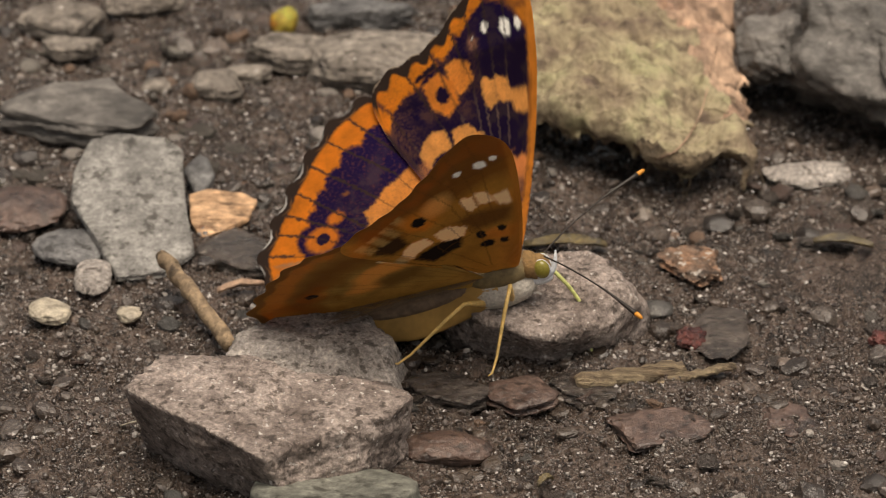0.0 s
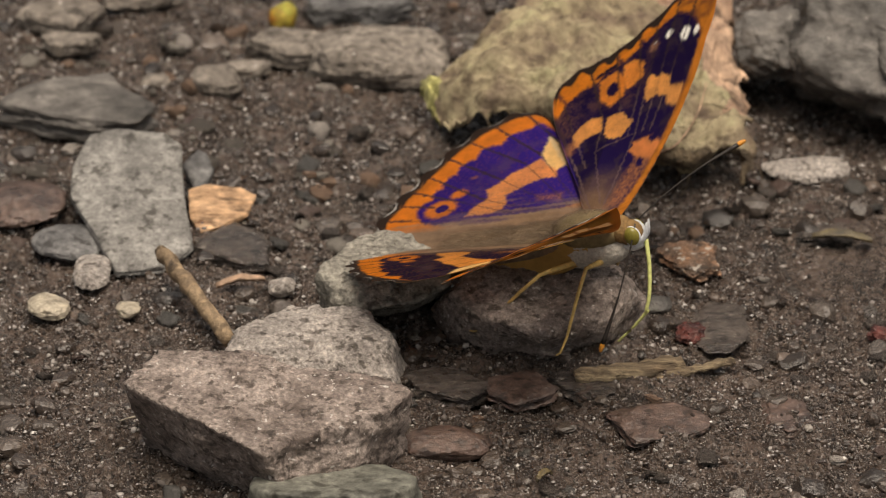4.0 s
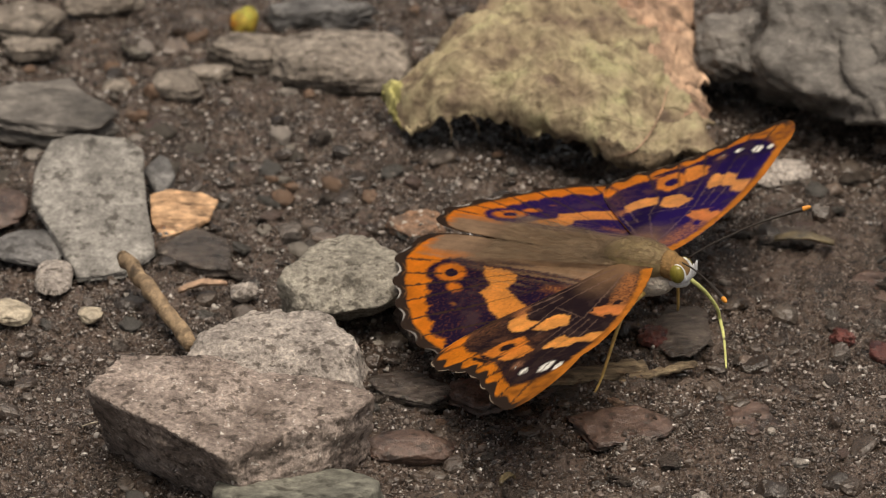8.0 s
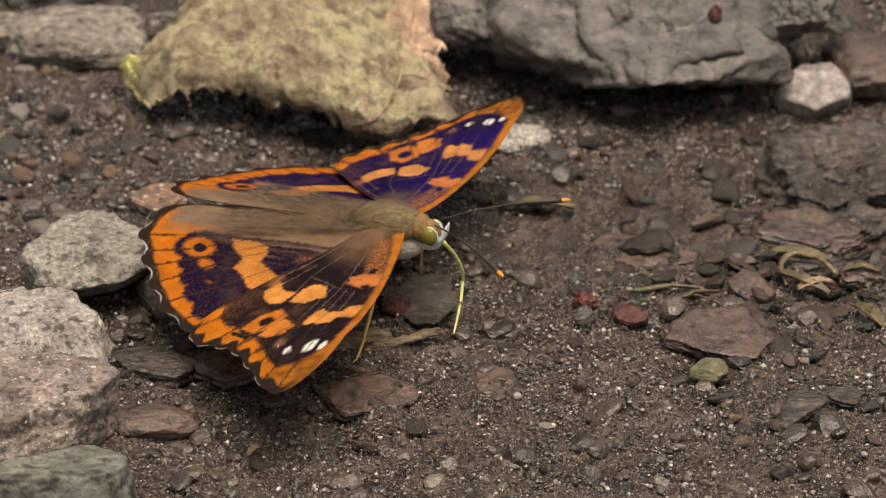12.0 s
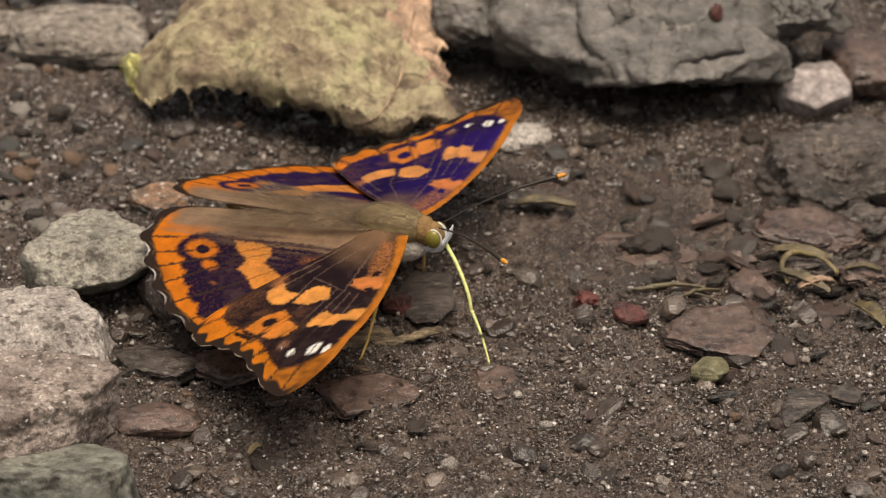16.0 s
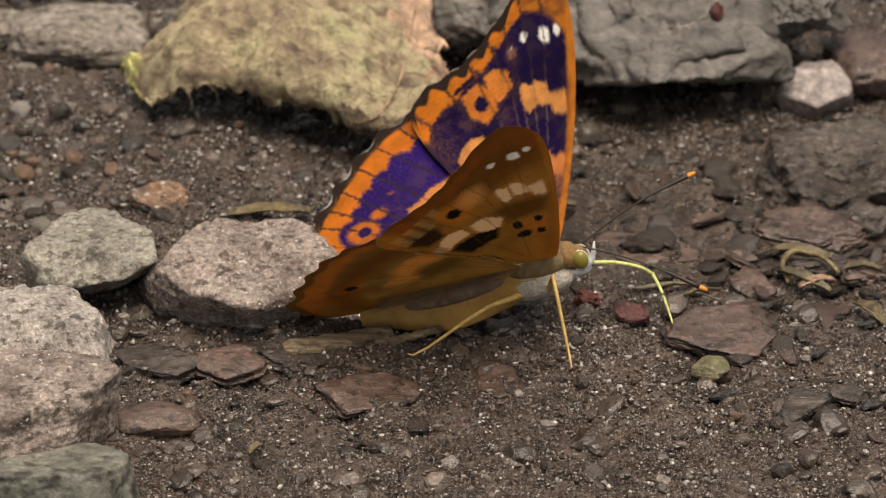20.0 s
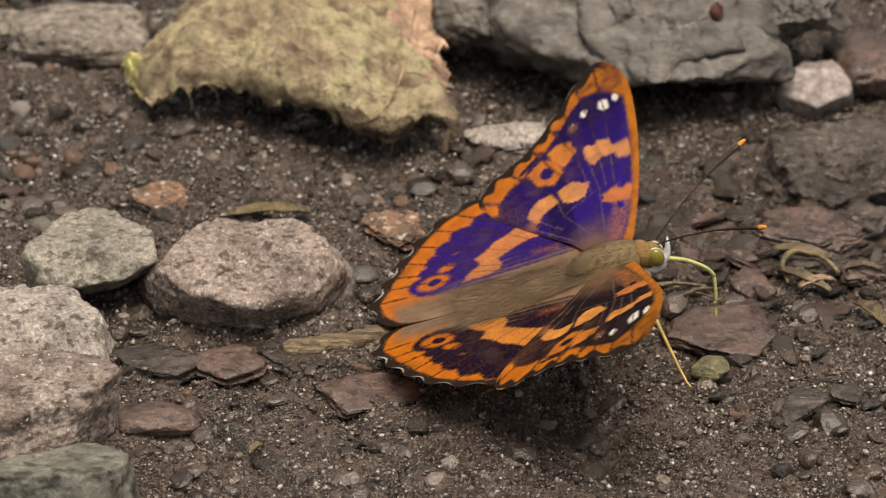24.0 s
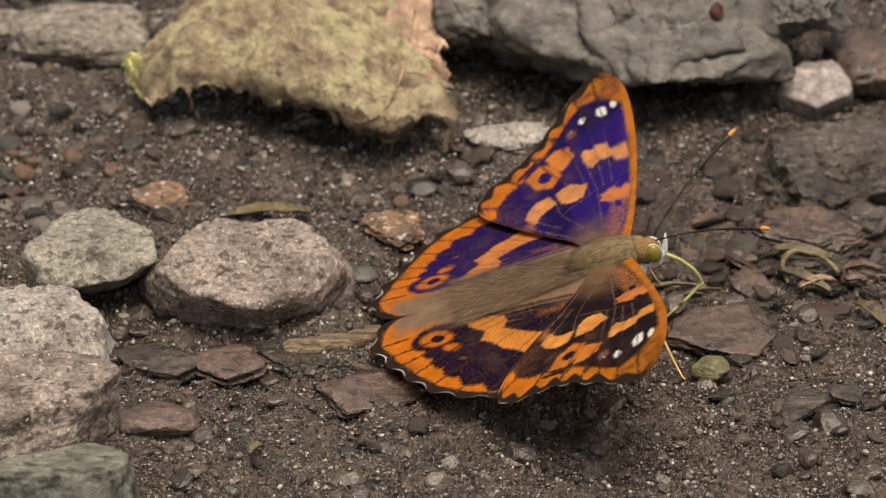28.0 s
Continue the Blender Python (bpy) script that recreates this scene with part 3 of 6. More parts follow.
# ---- the curled dead leaf ----
def dead_leaf():
    front = [(-2.2, 30.6, 3.8), (0.6, 24.0, 3.6), (5.4, 21.8, 6.0), (10.7, 20.8, 6.3), (14.2, 17.8, 6.2), (17.6, 17.8, 6.0), (21.4, 16.0, 5.4), (25.4, 14.4, 4.0), (28.3, 13.6, 2.7), (31.0, 14.8, 3.0), (33.4, 17.0, 3.9), (36.2, 15.8, 3.1), (37.2, 13.0, 2.2)]
    crest = [(-2.5, 32.0, 5.2), (0.8, 27.6, 7.6), (5.8, 25.8, 10.4), (10.9, 24.6, 12.0), (14.7, 22.4, 12.2), (18.2, 21.6, 12.0), (22.0, 20.8, 11.2), (26.0, 19.0, 9.4), (28.8, 18.4, 8.0), (31.2, 19.0, 7.4), (33.8, 21.0, 6.9), (35.9, 21.0, 6.1), (36.8, 20.6, 5.0)]
    back = [(-2.7, 33.6, 4.2), (1.1, 33.5, 8.0), (5.6, 36.0, 11.0), (10.4, 41.0, 13.5), (15.0, 47.0, 14.0), (19.0, 50.0, 13.5), (22.6, 52.5, 13.0), (26.0, 54.0, 12.5), (28.6, 54.7, 12.0), (31.0, 55.3, 11.5), (33.3, 55.8, 10.5), (35.0, 55.8, 9.8), (36.0, 55.8, 9.0)]
    n, m = 190, 130
    rows = [curve_points(c, n) for c in (front, crest, back)]
    verts = []
    for j in range(m):
        for i in range(n):
            v = j / (m - 1)
            a, b, c = rows[0][i], rows[1][i], rows[2][i]
            q = a * (1 - v) * (1 - 2 * v) + b * 4 * v * (1 - v) + c * v * (2 * v - 1)
            w = Vector((q.x, q.y, 0))
            ridge = 0.5 * abs(math.sin(i * 0.11 + j * 0.05 + 1.5 * noise.noise(w * 0.08))) - 2.0 * abs(noise.noise(w * 0.22)) - 1.1 * abs(noise.noise(w * 0.6)) - 0.5 * abs(noise.noise(w * 1.5))
            q = q + Vector((0, 0, (2.0 * noise.fractal(w * 0.13, 1.0, 2.0, 3) + 0.9 * ridge) * min(1.0, 0.15 + v * 7)))
            if i > n - 17:
                q += Vector((2.2 * noise.noise(Vector((3.0, q.y * 0.35, 0))), 0, 1.4 * noise.noise(Vector((9.0, q.y * 0.5, 0))))) * ((i - n + 17) / 17)
            if j < 7:
                q += Vector((0, 1.5 * noise.noise(w * 0.9), 1.1 * noise.fractal(w * 0.6 + Vector((5, 0, 0)), 1.0, 2.0, 3))) * (1 - j / 7)
            verts.append(q * MM)
    holes = {(i, j) for i in range(n) for j in range(m) if (i - 171) ** 2 + ((j - 17) * 0.8) ** 2 < 6 or (j < 7 and noise.noise(Vector((i * 0.16, j * 0.5, 2.0))) > 0.18 + 0.06 * j)}
    faces = [(j * n + i, j * n + i + 1, (j + 1) * n + i + 1, (j + 1) * n + i) for j in range(m - 1) for i in range(n - 1) if (i, j) not in holes]
    root = new("dead_leaf")
    blade = link_mesh("blade", verts, faces, LEAF, root)
    blade.data.materials.append(BROWNLEAF)
    blade.data.materials.append(FRAYED)
    blade.data.materials.append(GREENLEAF)
    for poly in blade.data.polygons:
        c = poly.center * 1000
        if c.x + 0.35 * (c.y - 25) + 3.5 * noise.noise(c * 0.25) > 33.5 and c.y > 21:
            poly.material_index = 1
        elif c.y < 12.5 + 0.35 * abs(c.x - 29) and c.z < 6.6 + 2.6 * noise.noise(c * 0.35):
            poly.material_index = 2
        elif c.x < -0.6 + 1.5 * noise.noise(c * 0.4):
            poly.material_index = 3
    th = blade.modifiers.new("thickness", "SOLIDIFY")
    th.thickness = 0.0004
    rib = [verts[(14 + k * 12) * n + 107 + k * 7] * 1000 + Vector((0, 0, 0.3)) for k in range(9)]
    part("midrib", tube(curve_points(rib, 24), [0.13 - 0.003 * k for k in range(24)]), BROWNLEAF, root, "pinkish-brown midrib")
    for s, k0 in ((-1, 4), (1, 5)):
        start = rib[k0]
        path = []
        for q in range(9):
            i = max(1, min(n - 2, 107 + k0 * 7 + s * q * 9))
            j = max(1, min(m - 2, 14 + k0 * 12 - q * 4))
            path.append(verts[j * n + i] * 1000 + Vector((0, 0, 0.16)))
        part("vein", tube(curve_points(path, 20), [0.07 - 0.002 * q for q in range(20)], 6), LEAF, root)
    rng = random.Random(3)
    for k in range(26):
        i = rng.randrange(4, n - 4)
        a = verts[i] * 1000
        d = Vector((rng.uniform(-2.0, 2.0), rng.uniform(-0.8, 0.6), rng.uniform(-3.2, -0.2)))
        part("rootlet", tube(curve_points([a, a + d * 0.5 + Vector((0.3, 0, 0.3)), a + d], 8), [0.14 - 0.013 * q for q in range(8)], 5), FRAYED, root)
    return tagged(root, "large curled dead leaf, yellowish beige and crumpled, on the soil", "leaf")


dead_leaf()


def stick(name, ends, radius, mat, label, category, seed, bend=0.6, flat=1.0):
    rng = random.Random(seed)
    a, b = Vector(ends[0]), Vector(ends[1])
    n = 16
    pts = [a.lerp(b, k / (n - 1)) + Vector((rng.uniform(-1, 1), rng.uniform(-1, 1), rng.uniform(-1, 1))) * bend * 0.25 for k in range(n)]
    rad = [radius * rng.uniform(0.88, 1.12) * (1.0 if 0 < k < n - 1 else 0.8) for k in range(n)]
    bm = tube(pts, rad, 14)
    for v in bm.verts:
        v.co.z *= flat
    me = bpy.data.meshes.new(name)
    bm.to_mesh(me)
    bm.free()
    me.polygons.foreach_set("use_smooth", [True] * len(me.polygons))
    me.materials.append(mat)
    return tagged(new(name, me), label, category)


stick("twig", [(-32.4, -11.4, 5.4), (-24.0, -26.4, 1.6)], 0.95, TWIG, "short broken dry twig leaning on the pale stone", "twig", 4)
stick("wood_splinter", [(14.8, -33.4, 0.9), (27.3, -30.3, 1.1)], 1.25, STRAW, "straw-coloured wood splinter lying on the soil", "splinter", 5, flat=0.8)
stick("wood_splinter", [(24.0, -33.0, 0.6), (33.0, -29.0, 0.7)], 0.6, STRAW, "thin brown wood splinter lying on the soil", "splinter", 6, flat=0.8)

stone("seed", (28.3, -22.4, 0.4, 1.8, 2.4, 0.8), RED, "dark red crumbled seed husk", "seed", 80, level=5, rough=0.3)
stone("seed", (49.8, -23.5, 0.8, 1.6, 1.8, 1.1), RED, "dark reddish-brown seed husk", "seed", 81, level=5, rough=0.35)
stone("bark_flake", (54.6, -27.0, 0.6, 2.1, 1.6, 0.5), RED, "thin dark red bark flake", "flake", 82, level=3, flat=1.0, tilt=(20, 8))
stone("seed", (69.4, 25.3, 12.9, 0.95, 0.95, 1.25), RED, "small red seed husk on the slate boulder", "seed", 83, level=3, rough=0.3)
stone("bud", (-20.1, 57.8, 1.6, 1.8, 1.8, 2.2), BUD, "yellow-green bud with an orange base", "bud", 84, level=3)


def scrap(ends, width, mat, label, seed, curl=0.5):
    """A small curled strip of leaf litter with some thickness."""
    rng = random.Random(seed)
    a, b = Vector(ends[0]), Vector(ends[1])
    d = (b - a).normalized()
    s = Vector((-d.y, d.x, 0))
    verts, faces = [], []
    n = 12
    for k in range(n):
        t = k / (n - 1)
        w = width * (0.35 + 0.65 * math.sin(math.pi * (0.12 + 0.8 * t))) * rng.uniform(0.85, 1.1)
        c = a.lerp(b, t) + Vector((0, 0, 0.6 * math.sin(math.pi * t) + rng.uniform(-0.1, 0.1)))
        for u in (-1, -0.4, 0.4, 1):
            verts.append((c + s * u * w + Vector((0, 0, curl * u * u))) * MM)
    for k in range(n - 1):
        for u in range(3):
            faces.append((k * 4 + u, k * 4 + u + 1, k * 4 + u + 5, k * 4 + u + 4))
    ob = link_mesh("leaf_scrap", verts, faces, mat)
    ob.modifiers.new("thickness", "SOLIDIFY").thickness = 0.0002
    return tagged(ob, label, "leaf litter")


for ends, width, mat, label, seed in [
    ([(72.05, -13.57, 0.8), (78.74, -16.01, 0.8)], 0.9, MOSS, "olive-brown curled leaf scrap in the mud", 40),
    ([(72.31, -18.71, 0.8), (77.54, -24.05, 0.8)], 0.8, MOSS, "wet olive-brown leaf scrap in the mud", 41),
    ([(74.15, -22.72, 0.8), (78.35, -21.39, 0.8)], 0.7, BROWNLEAF, "small brown leaf scrap on mud", 42),
    ([(80.06, -18.71, 0.8), (84.18, -19.38, 0.8)], 0.5, YELLOWLEAF, "thin yellowish plant strip on mud", 43),
    ([(80.13, -26.68, 0.8), (82.9, -31.9, 0.8)], 1.0, YELLOWLEAF, "dull yellow leaf scrap on mud", 44),
    ([(9.53, -1.08, 0.8), (19.13, -1.08, 0.8)], 1.2, YELLOWLEAF, "dull yellow leaf behind the rounded stone", 45),
    ([(10.34, -56.65, 0.8), (11.9, -55.07, 0.8)], 0.5, YELLOWLEAF, "small amber leaf crumb on soil", 46),
    ([(59.49, -25.1, 0.8), (65.16, -22.72, 0.8)], 0.16, MOSS, "thin dark plant thread on soil", 47),
    ([(43.48, -0.23, 0.8), (50.36, -1.36, 0.8)], 0.9, MOSS, "dark curled leaf scrap on the soil", 60),
    ([(-26.01, -12.47, 0.8), (-20.51, -10.83, 0.8)], 0.7, BROWNLEAF, "rust-brown leaf scrap beside the twig", 61),
]:
    scrap(ends, width, mat, label, seed)


def strap(points, radius, mat, label):
    """A looped wet strap of rotting leaf, flattened across its length."""
    bm = tube(curve_points(points, 30), [radius * (0.55 + 0.45 * math.sin(math.pi * (k + 2) / 33)) for k in range(30)], 10)
    for v in bm.verts:
        v.co.y += 0.35 * (v.co.z - 0.001) * math.sin(v.co.x * 900)
    me = bpy.data.meshes.new("leaf_strap")
    bm.to_mesh(me)
    bm.free()
    me.polygons.foreach_set("use_smooth", [True] * len(me.polygons))
    me.materials.append(mat)
    return tagged(new("leaf_strap", me), label, "leaf litter")


strap([(73.2, -20.6, 0.5), (72.8, -18.0, 1.6), (74.4, -16.2, 2.4), (77.0, -17.4, 2.2), (79.2, -19.4, 1.0)], 0.36, YELLOWLEAF, "looped olive-yellow strap of wet leaf on mud")
strap([(73.0, -18.6, 0.6), (74.2, -20.2, 1.3), (76.4, -21.2, 1.2), (78.6, -20.6, 0.6)], 0.3, MOSS, "curled olive strap of wet leaf on mud")
strap([(58.4, -25.6, 0.4), (59.6, -23.2, 0.9), (62.6, -23.0, 0.8), (65.4, -24.6, 0.5)], 0.16, MOSS, "thin dark curved stem on the mud")
strap([(55.5, -20.8, 0.4), (59.0, -20.2, 0.6), (63.6, -20.6, 0.4)], 0.3, MOSS, "short brown wet stem lying on mud")
stick("plant_fibre", [(-44.1, -41.1, 0.6), (-38.0, -43.6, 0.5)], 0.09, CREAM, "thin pale plant fibre on the soil", "fibre", 31, bend=0.3)
stick("plant_fibre", [(-38.0, -43.6, 0.5), (-33.4, -43.6, 1.8)], 0.09, CREAM, "thin pale plant fibre beside the angular stone", "fibre", 32, bend=0.2)

# ---- gravel and grit ----
PROTO = []
for k in range(6):
    v, f = BALLS[3]
    me = bpy.data.meshes.new("small_pebble")
    p = rock_verts(v, 100 + k, rough=0.3, flat=float(k % 3 > 0), edge=11.0, sharp=60.0, cuts=8) * np.array([1, 0.8, 0.3 if k % 3 else 0.55])
    me.from_pydata([tuple(q) for q in p], [], f)
    me.polygons.foreach_set("use_smooth", [True] * len(me.polygons))
    PROTO.append(me)


def small_pebbles():
    rng = random.Random(7)
    mats = [SHALE, GRAIN, DUSTY, WETBROWN, PALE, OCHRE]
    meshes = []
    for me in PROTO:
        for mt in mats:
            c = me.copy()
            c.materials.append(mt)
            meshes.append(c)
    words = ["dark wet", "speckled", "dusty grey", "wet brown", "pale grey", "rust-stained"]
    for k in range(170):
        if k < 120:
            x, y, r = rng.uniform(-52, 5), rng.uniform(-5, 66), rng.uniform(0.6, 1.9)
        else:
            x, y, r = rng.uniform(-50, 95), rng.uniform(-62, 40), rng.uniform(0.5, 1.3)
        i = rng.randrange(len(meshes))
        ob = new("small_pebble", meshes[i])
        ob.matrix_world = pose(x * MM, y * MM, soil_height(x * MM, y * MM) + r * 0.12 * MM, rng.uniform(-15, 15), rng.uniform(-15, 15), rng.uniform(0, 360)) @ Matrix.Scale(r * MM, 4)
        tagged(ob, f"small {words[i % 6]} pebble pressed into the damp soil", "pebble", "small pebbles on the soil")


small_pebbles()


def wet_flakes():
    """Thin broken flakes of shale and mud crust, tilted and half sunk, thickest on the litter-strewn side."""
    rng = random.Random(29)
    meshes = []
    for k in (1, 2, 4, 5):
        for mt in (SHALE, WETBROWN, WETGREY, SHALE):
            c = PROTO[k].copy()
            c.materials.append(mt)
            meshes.append(c)
    for k in range(240):
        if k < 90:
            x, y, r = rng.gauss(72, 11), rng.gauss(-16, 12), rng.uniform(0.8, 2.5)
        elif k < 170:
            x, y, r = rng.uniform(-48, 95), rng.uniform(-62, -2), rng.uniform(0.6, 1.7)
        else:
            x, y, r = rng.uniform(-50, 70), rng.uniform(-4, 24), rng.uniform(0.7, 1.9)
        i = rng.randrange(len(meshes))
        ob = new("shale_flake", meshes[i])
        turn = pose(x * MM, y * MM, soil_height(x * MM, y * MM) + r * 0.14 * MM, rng.uniform(-26, 26), rng.uniform(-26, 26), rng.uniform(0, 360))
        ob.matrix_world = turn @ Matrix.Diagonal((r * rng.uniform(0.8, 1.4) * MM, r * MM, r * rng.uniform(0.5, 0.9) * MM, 1))
        tagged(ob, ("dark grey", "wet brown", "dark wet grey", "damp grey")[i % 4] + " thin flake of shale half sunk in mud", "flake", "wet flakes on the soil")


wet_flakes()


def grit():
    """Coarse sand and crumbs, too many to count."""
    rng = np.random.default_rng(11)
    v, f = BALLS[1]
    f = np.array(f)
    n = 125000
    xs, ys = rng.uniform(-0.06, 0.1, n), rng.uniform(-0.068, 0.075, n)
    keep = np.hypot((xs - 0.058) / 0.024, (ys + 0.006) / 0.016) + rng.uniform(-0.5, 0.3, n) > 0.8
    xs, ys = xs[keep], ys[keep]
    n = len(xs)
    rs = 0.00006 + 0.00009 * rng.random(n) + 0.0003 * rng.random(n) ** 11
    hs = np.array([soil_height(x, y) for x, y in zip(xs, ys)])
    a = rng.uniform(0, 6.28, n)
    q = v[None] * (rng.uniform(0.6, 1.3, (n, 1, 3)) * rs[:, None, None]) * rng.uniform(0.75, 1.25, (n, len(v), 1))
    c, d = np.cos(a)[:, None], np.sin(a)[:, None]
    w = np.stack([q[..., 0] * c - q[..., 1] * d + xs[:, None], q[..., 0] * d + q[..., 1] * c + ys[:, None], q[..., 2] + (hs + rs * 0.35)[:, None]], -1)
    verts = [w.reshape(-1, 3)]
    faces = [(f[None] + len(v) * np.arange(n)[:, None, None]).reshape(-1, 3)]
    ob = link_mesh("grit", np.concatenate(verts), np.concatenate(faces).tolist(), GRIT, smooth=False)
    return tagged(ob, "coarse pale and dark grit scattered over the soil", "grit", kind="stuff")


def grit_material():
    m, nt, b = material("grit")
    geo = node(nt, "NewGeometry")
    # pale end: light grains, plus glints of wet sand put in as colour
    r = ramp(nt, geo.outputs["Random Per Island"], [(0.0, (0.02, 0.0145, 0.0115)), (0.5, (0.06, 0.044, 0.035)), (0.85, (0.16, 0.13, 0.112)), (0.98, (0.4, 0.37, 0.34))])
    nt.links.new(r.outputs[0], b.inputs["Base Color"])
    b.inputs["Roughness"].default_value = 0.32
    return m


GRIT = wet(grit_material(), 0.7, 0.2)
grit()


def crumbs():
    """Flat angular flakes and crumbs of soil and shale, half sunk."""
    rng = np.random.default_rng(17)
    v, f = BALLS[2]
    f = np.array(f)
    n = 2600
    xs, ys = rng.uniform(-0.06, 0.1, n), rng.uniform(-0.067, 0.075, n)
    keep = np.hypot((xs - 0.058) / 0.024, (ys + 0.006) / 0.016) + rng.uniform(-0.3, 0.3, n) > 0.9
    xs, ys = xs[keep], ys[keep]
    n = len(xs)
    shapes = []
    for k in range(16):
        q = rock_verts(v, 300 + k, rough=0.12, flat=1.0, edge=7.0) if k % 2 else rock_verts(v, 300 + k, cuts=9, sharp=40.0, rough=0.1)
        shapes.append(q * np.array([1, 0.8, 0.35 if k % 2 else 0.6]))
    verts, faces = [], []
    for k in range(n):
        r = 0.00025 + 0.00035 * rng.random() + 0.0016 * rng.random() ** 7
        e = Euler((rng.uniform(-0.35, 0.35), rng.uniform(-0.35, 0.35), rng.uniform(0, 6.28))).to_matrix()
        q = (shapes[k % 16] * r) @ np.array(e).T
        verts.append(q + np.array([xs[k], ys[k], soil_height(xs[k], ys[k]) + 0.1 * r]))
        faces.append(f + len(v) * k)
    ob = link_mesh("soil_crumbs", np.concatenate(verts), np.concatenate(faces).tolist(), CRUMB, smooth=False)
    return tagged(ob, "flaky brown and grey crumbs of damp soil and shale", "soil crumbs", kind="stuff")


def crumb_material():
    m, nt, b = material("soil_crumbs")
    geo = node(nt, "NewGeometry")
    r = ramp(nt, geo.outputs["Random Per Island"], [(0.0, (0.02, 0.0145, 0.011)), (0.4, (0.05, 0.036, 0.028)), (0.75, (0.08, 0.064, 0.053)), (0.95, (0.12, 0.088, 0.07)), (0.994, (0.3, 0.27, 0.24))])
    fine = noise_of(nt, 2200.0)
    g = ramp(nt, fine.outputs[0], [(0.3, (0.45, 0.45, 0.45)), (0.7, (1.5, 1.5, 1.45))])
    nt.links.new(mix(nt, 0.8, r.outputs[0], g.outputs[0], "MULTIPLY"), b.inputs["Base Color"])
    b.inputs["Roughness"].default_value = 0.22
    bp = node(nt, "Bump", Strength=0.7, Distance=0.0003)
    nt.links.new(fine.outputs[0], bp.inputs["Height"])
    nt.links.new(bp.outputs[0], b.inputs["Normal"])
    return m


CRUMB = wet(crumb_material(), 0.6, 0.16)
crumbs()


# ---- the butterfly ----
ORANGE, INK = (0.66, 0.19, 0.015), (0.026, 0.013, 0.007)
SNOW, GREYB = (0.85, 0.84, 0.8), (0.275, 0.185, 0.122)


def outline(points, start, per=14):
    """Angle and reach of a wing's edge about its root, along a smooth curve through the corners."""
    c = curve_points([(a, b, 0) for a, b in points], per * len(points))
    ang = np.array([math.atan2((p.x - start[0]), (p.y - start[1])) for p in c])
    rad = np.array([math.hypot(p.x - start[0], p.y - start[1]) for p in c])
    o = np.argsort(ang)
    return ang[o], rad[o]


FORE = [(3.4, 0.6), (4.3, 3.5), (5.5, 8.6), (6.5, 13.4), (7.3, 18.2), (7.9, 23.0), (7.9, 28.0), (7.1, 31.8), (6.0, 34.2), (4.9, 35.2), (3.7, 35.0), (2.4, 34.2), (1.2, 33.0), (-0.3, 31.4),
        (-1.9, 29.9), (-3.4, 28.4), (-5.0, 27.2), (-6.7, 26.4), (-8.4, 25.9), (-10.2, 25.5), (-11.8, 24.6), (-12.7, 22.2), (-11.6, 18.7), (-9.2, 14.3), (-6.2, 10.0), (-3.4, 5.5), (-1.4, 1.6)]
HIND = [(-3.2, 8.0), (-6.4, 15.0), (-9.2, 21.0), (-11.4, 23.4), (-13.8, 23.6), (-16.6, 22.2), (-19.1, 19.8), (-21.3, 16.6), (-23.0, 13.5), (-24.6, 10.5), (-25.9, 7.6), (-27.0, 4.8),
        (-26.6, 1.8), (-24.8, -0.6), (-19.0, -1.45), (-10.0, -1.45), (-4.0, -1.0)]
# the right hindwing is drawn narrower at its outer corner, standing in for foreshortening
HIND_RIGHT = [(a, b * (1 - 0.13 * max(0.0, min(1.0, (26.5 + a) / 9)) * (b > 3))) for a, b in HIND]


def spot(a, b, ca, cb, ra, rb, turn=0.0, edge=0.18):
    c, s = math.cos(radians(turn)), math.sin(radians(turn))
    u, v = (a - ca) * c + (b - cb) * s, -(a - ca) * s + (b - cb) * c
    return np.clip((1 + edge - np.sqrt((u / ra) ** 2 + (v / rb) ** 2)) / (2 * edge), 0, 1)


def soft(x, lo, hi, edge):
    return np.clip((x - lo) / edge + 0.5, 0, 1) * np.clip((hi - x) / edge + 0.5, 0, 1)


class Paint:
    def __init__(self, n, colour, sheen):
        self.c, self.s = np.tile(np.array(colour, float), (n, 1)), np.full(n, float(sheen))

    def lay(self, f, colour, sheen=0.0):
        f = np.asarray(f)
        self.c += (np.array(colour) - self.c) * f[:, None]
        self.s += (sheen - self.s) * f


def block(a, b, corners, edge=0.3, grow=0.0):
    """1 inside a many-cornered patch of scales, fading across its edge."""
    inside, near = np.zeros(len(a), bool), np.full(len(a), 1e9)
    for (a0, b0), (a1, b1) in zip(corners, corners[1:] + corners[:1]):
        da, db = a1 - a0, b1 - b0
        t = np.clip(((a - a0) * da + (b - b0) * db) / (da * da + db * db), 0, 1)
        near = np.minimum(near, np.hypot(a - a0 - t * da, b - b0 - t * db))
        hit = (b0 > b) != (b1 > b)
        inside ^= hit & (a < a0 + (b - b0) * da / (db if db else 1e-9))
    return np.clip((np.where(inside, near, -near) + grow) / edge + 0.5, 0, 1)


def line(a, b, p, q, width):
    da, db = q[0] - p[0], q[1] - p[1]
    t = np.clip(((a - p[0]) * da + (b - p[1]) * db) / (da * da + db * db), 0, 1)
    return np.clip((width - np.hypot(a - p[0] - t * da, b - p[1] - t * db)) / (width * 0.7), 0, 1)


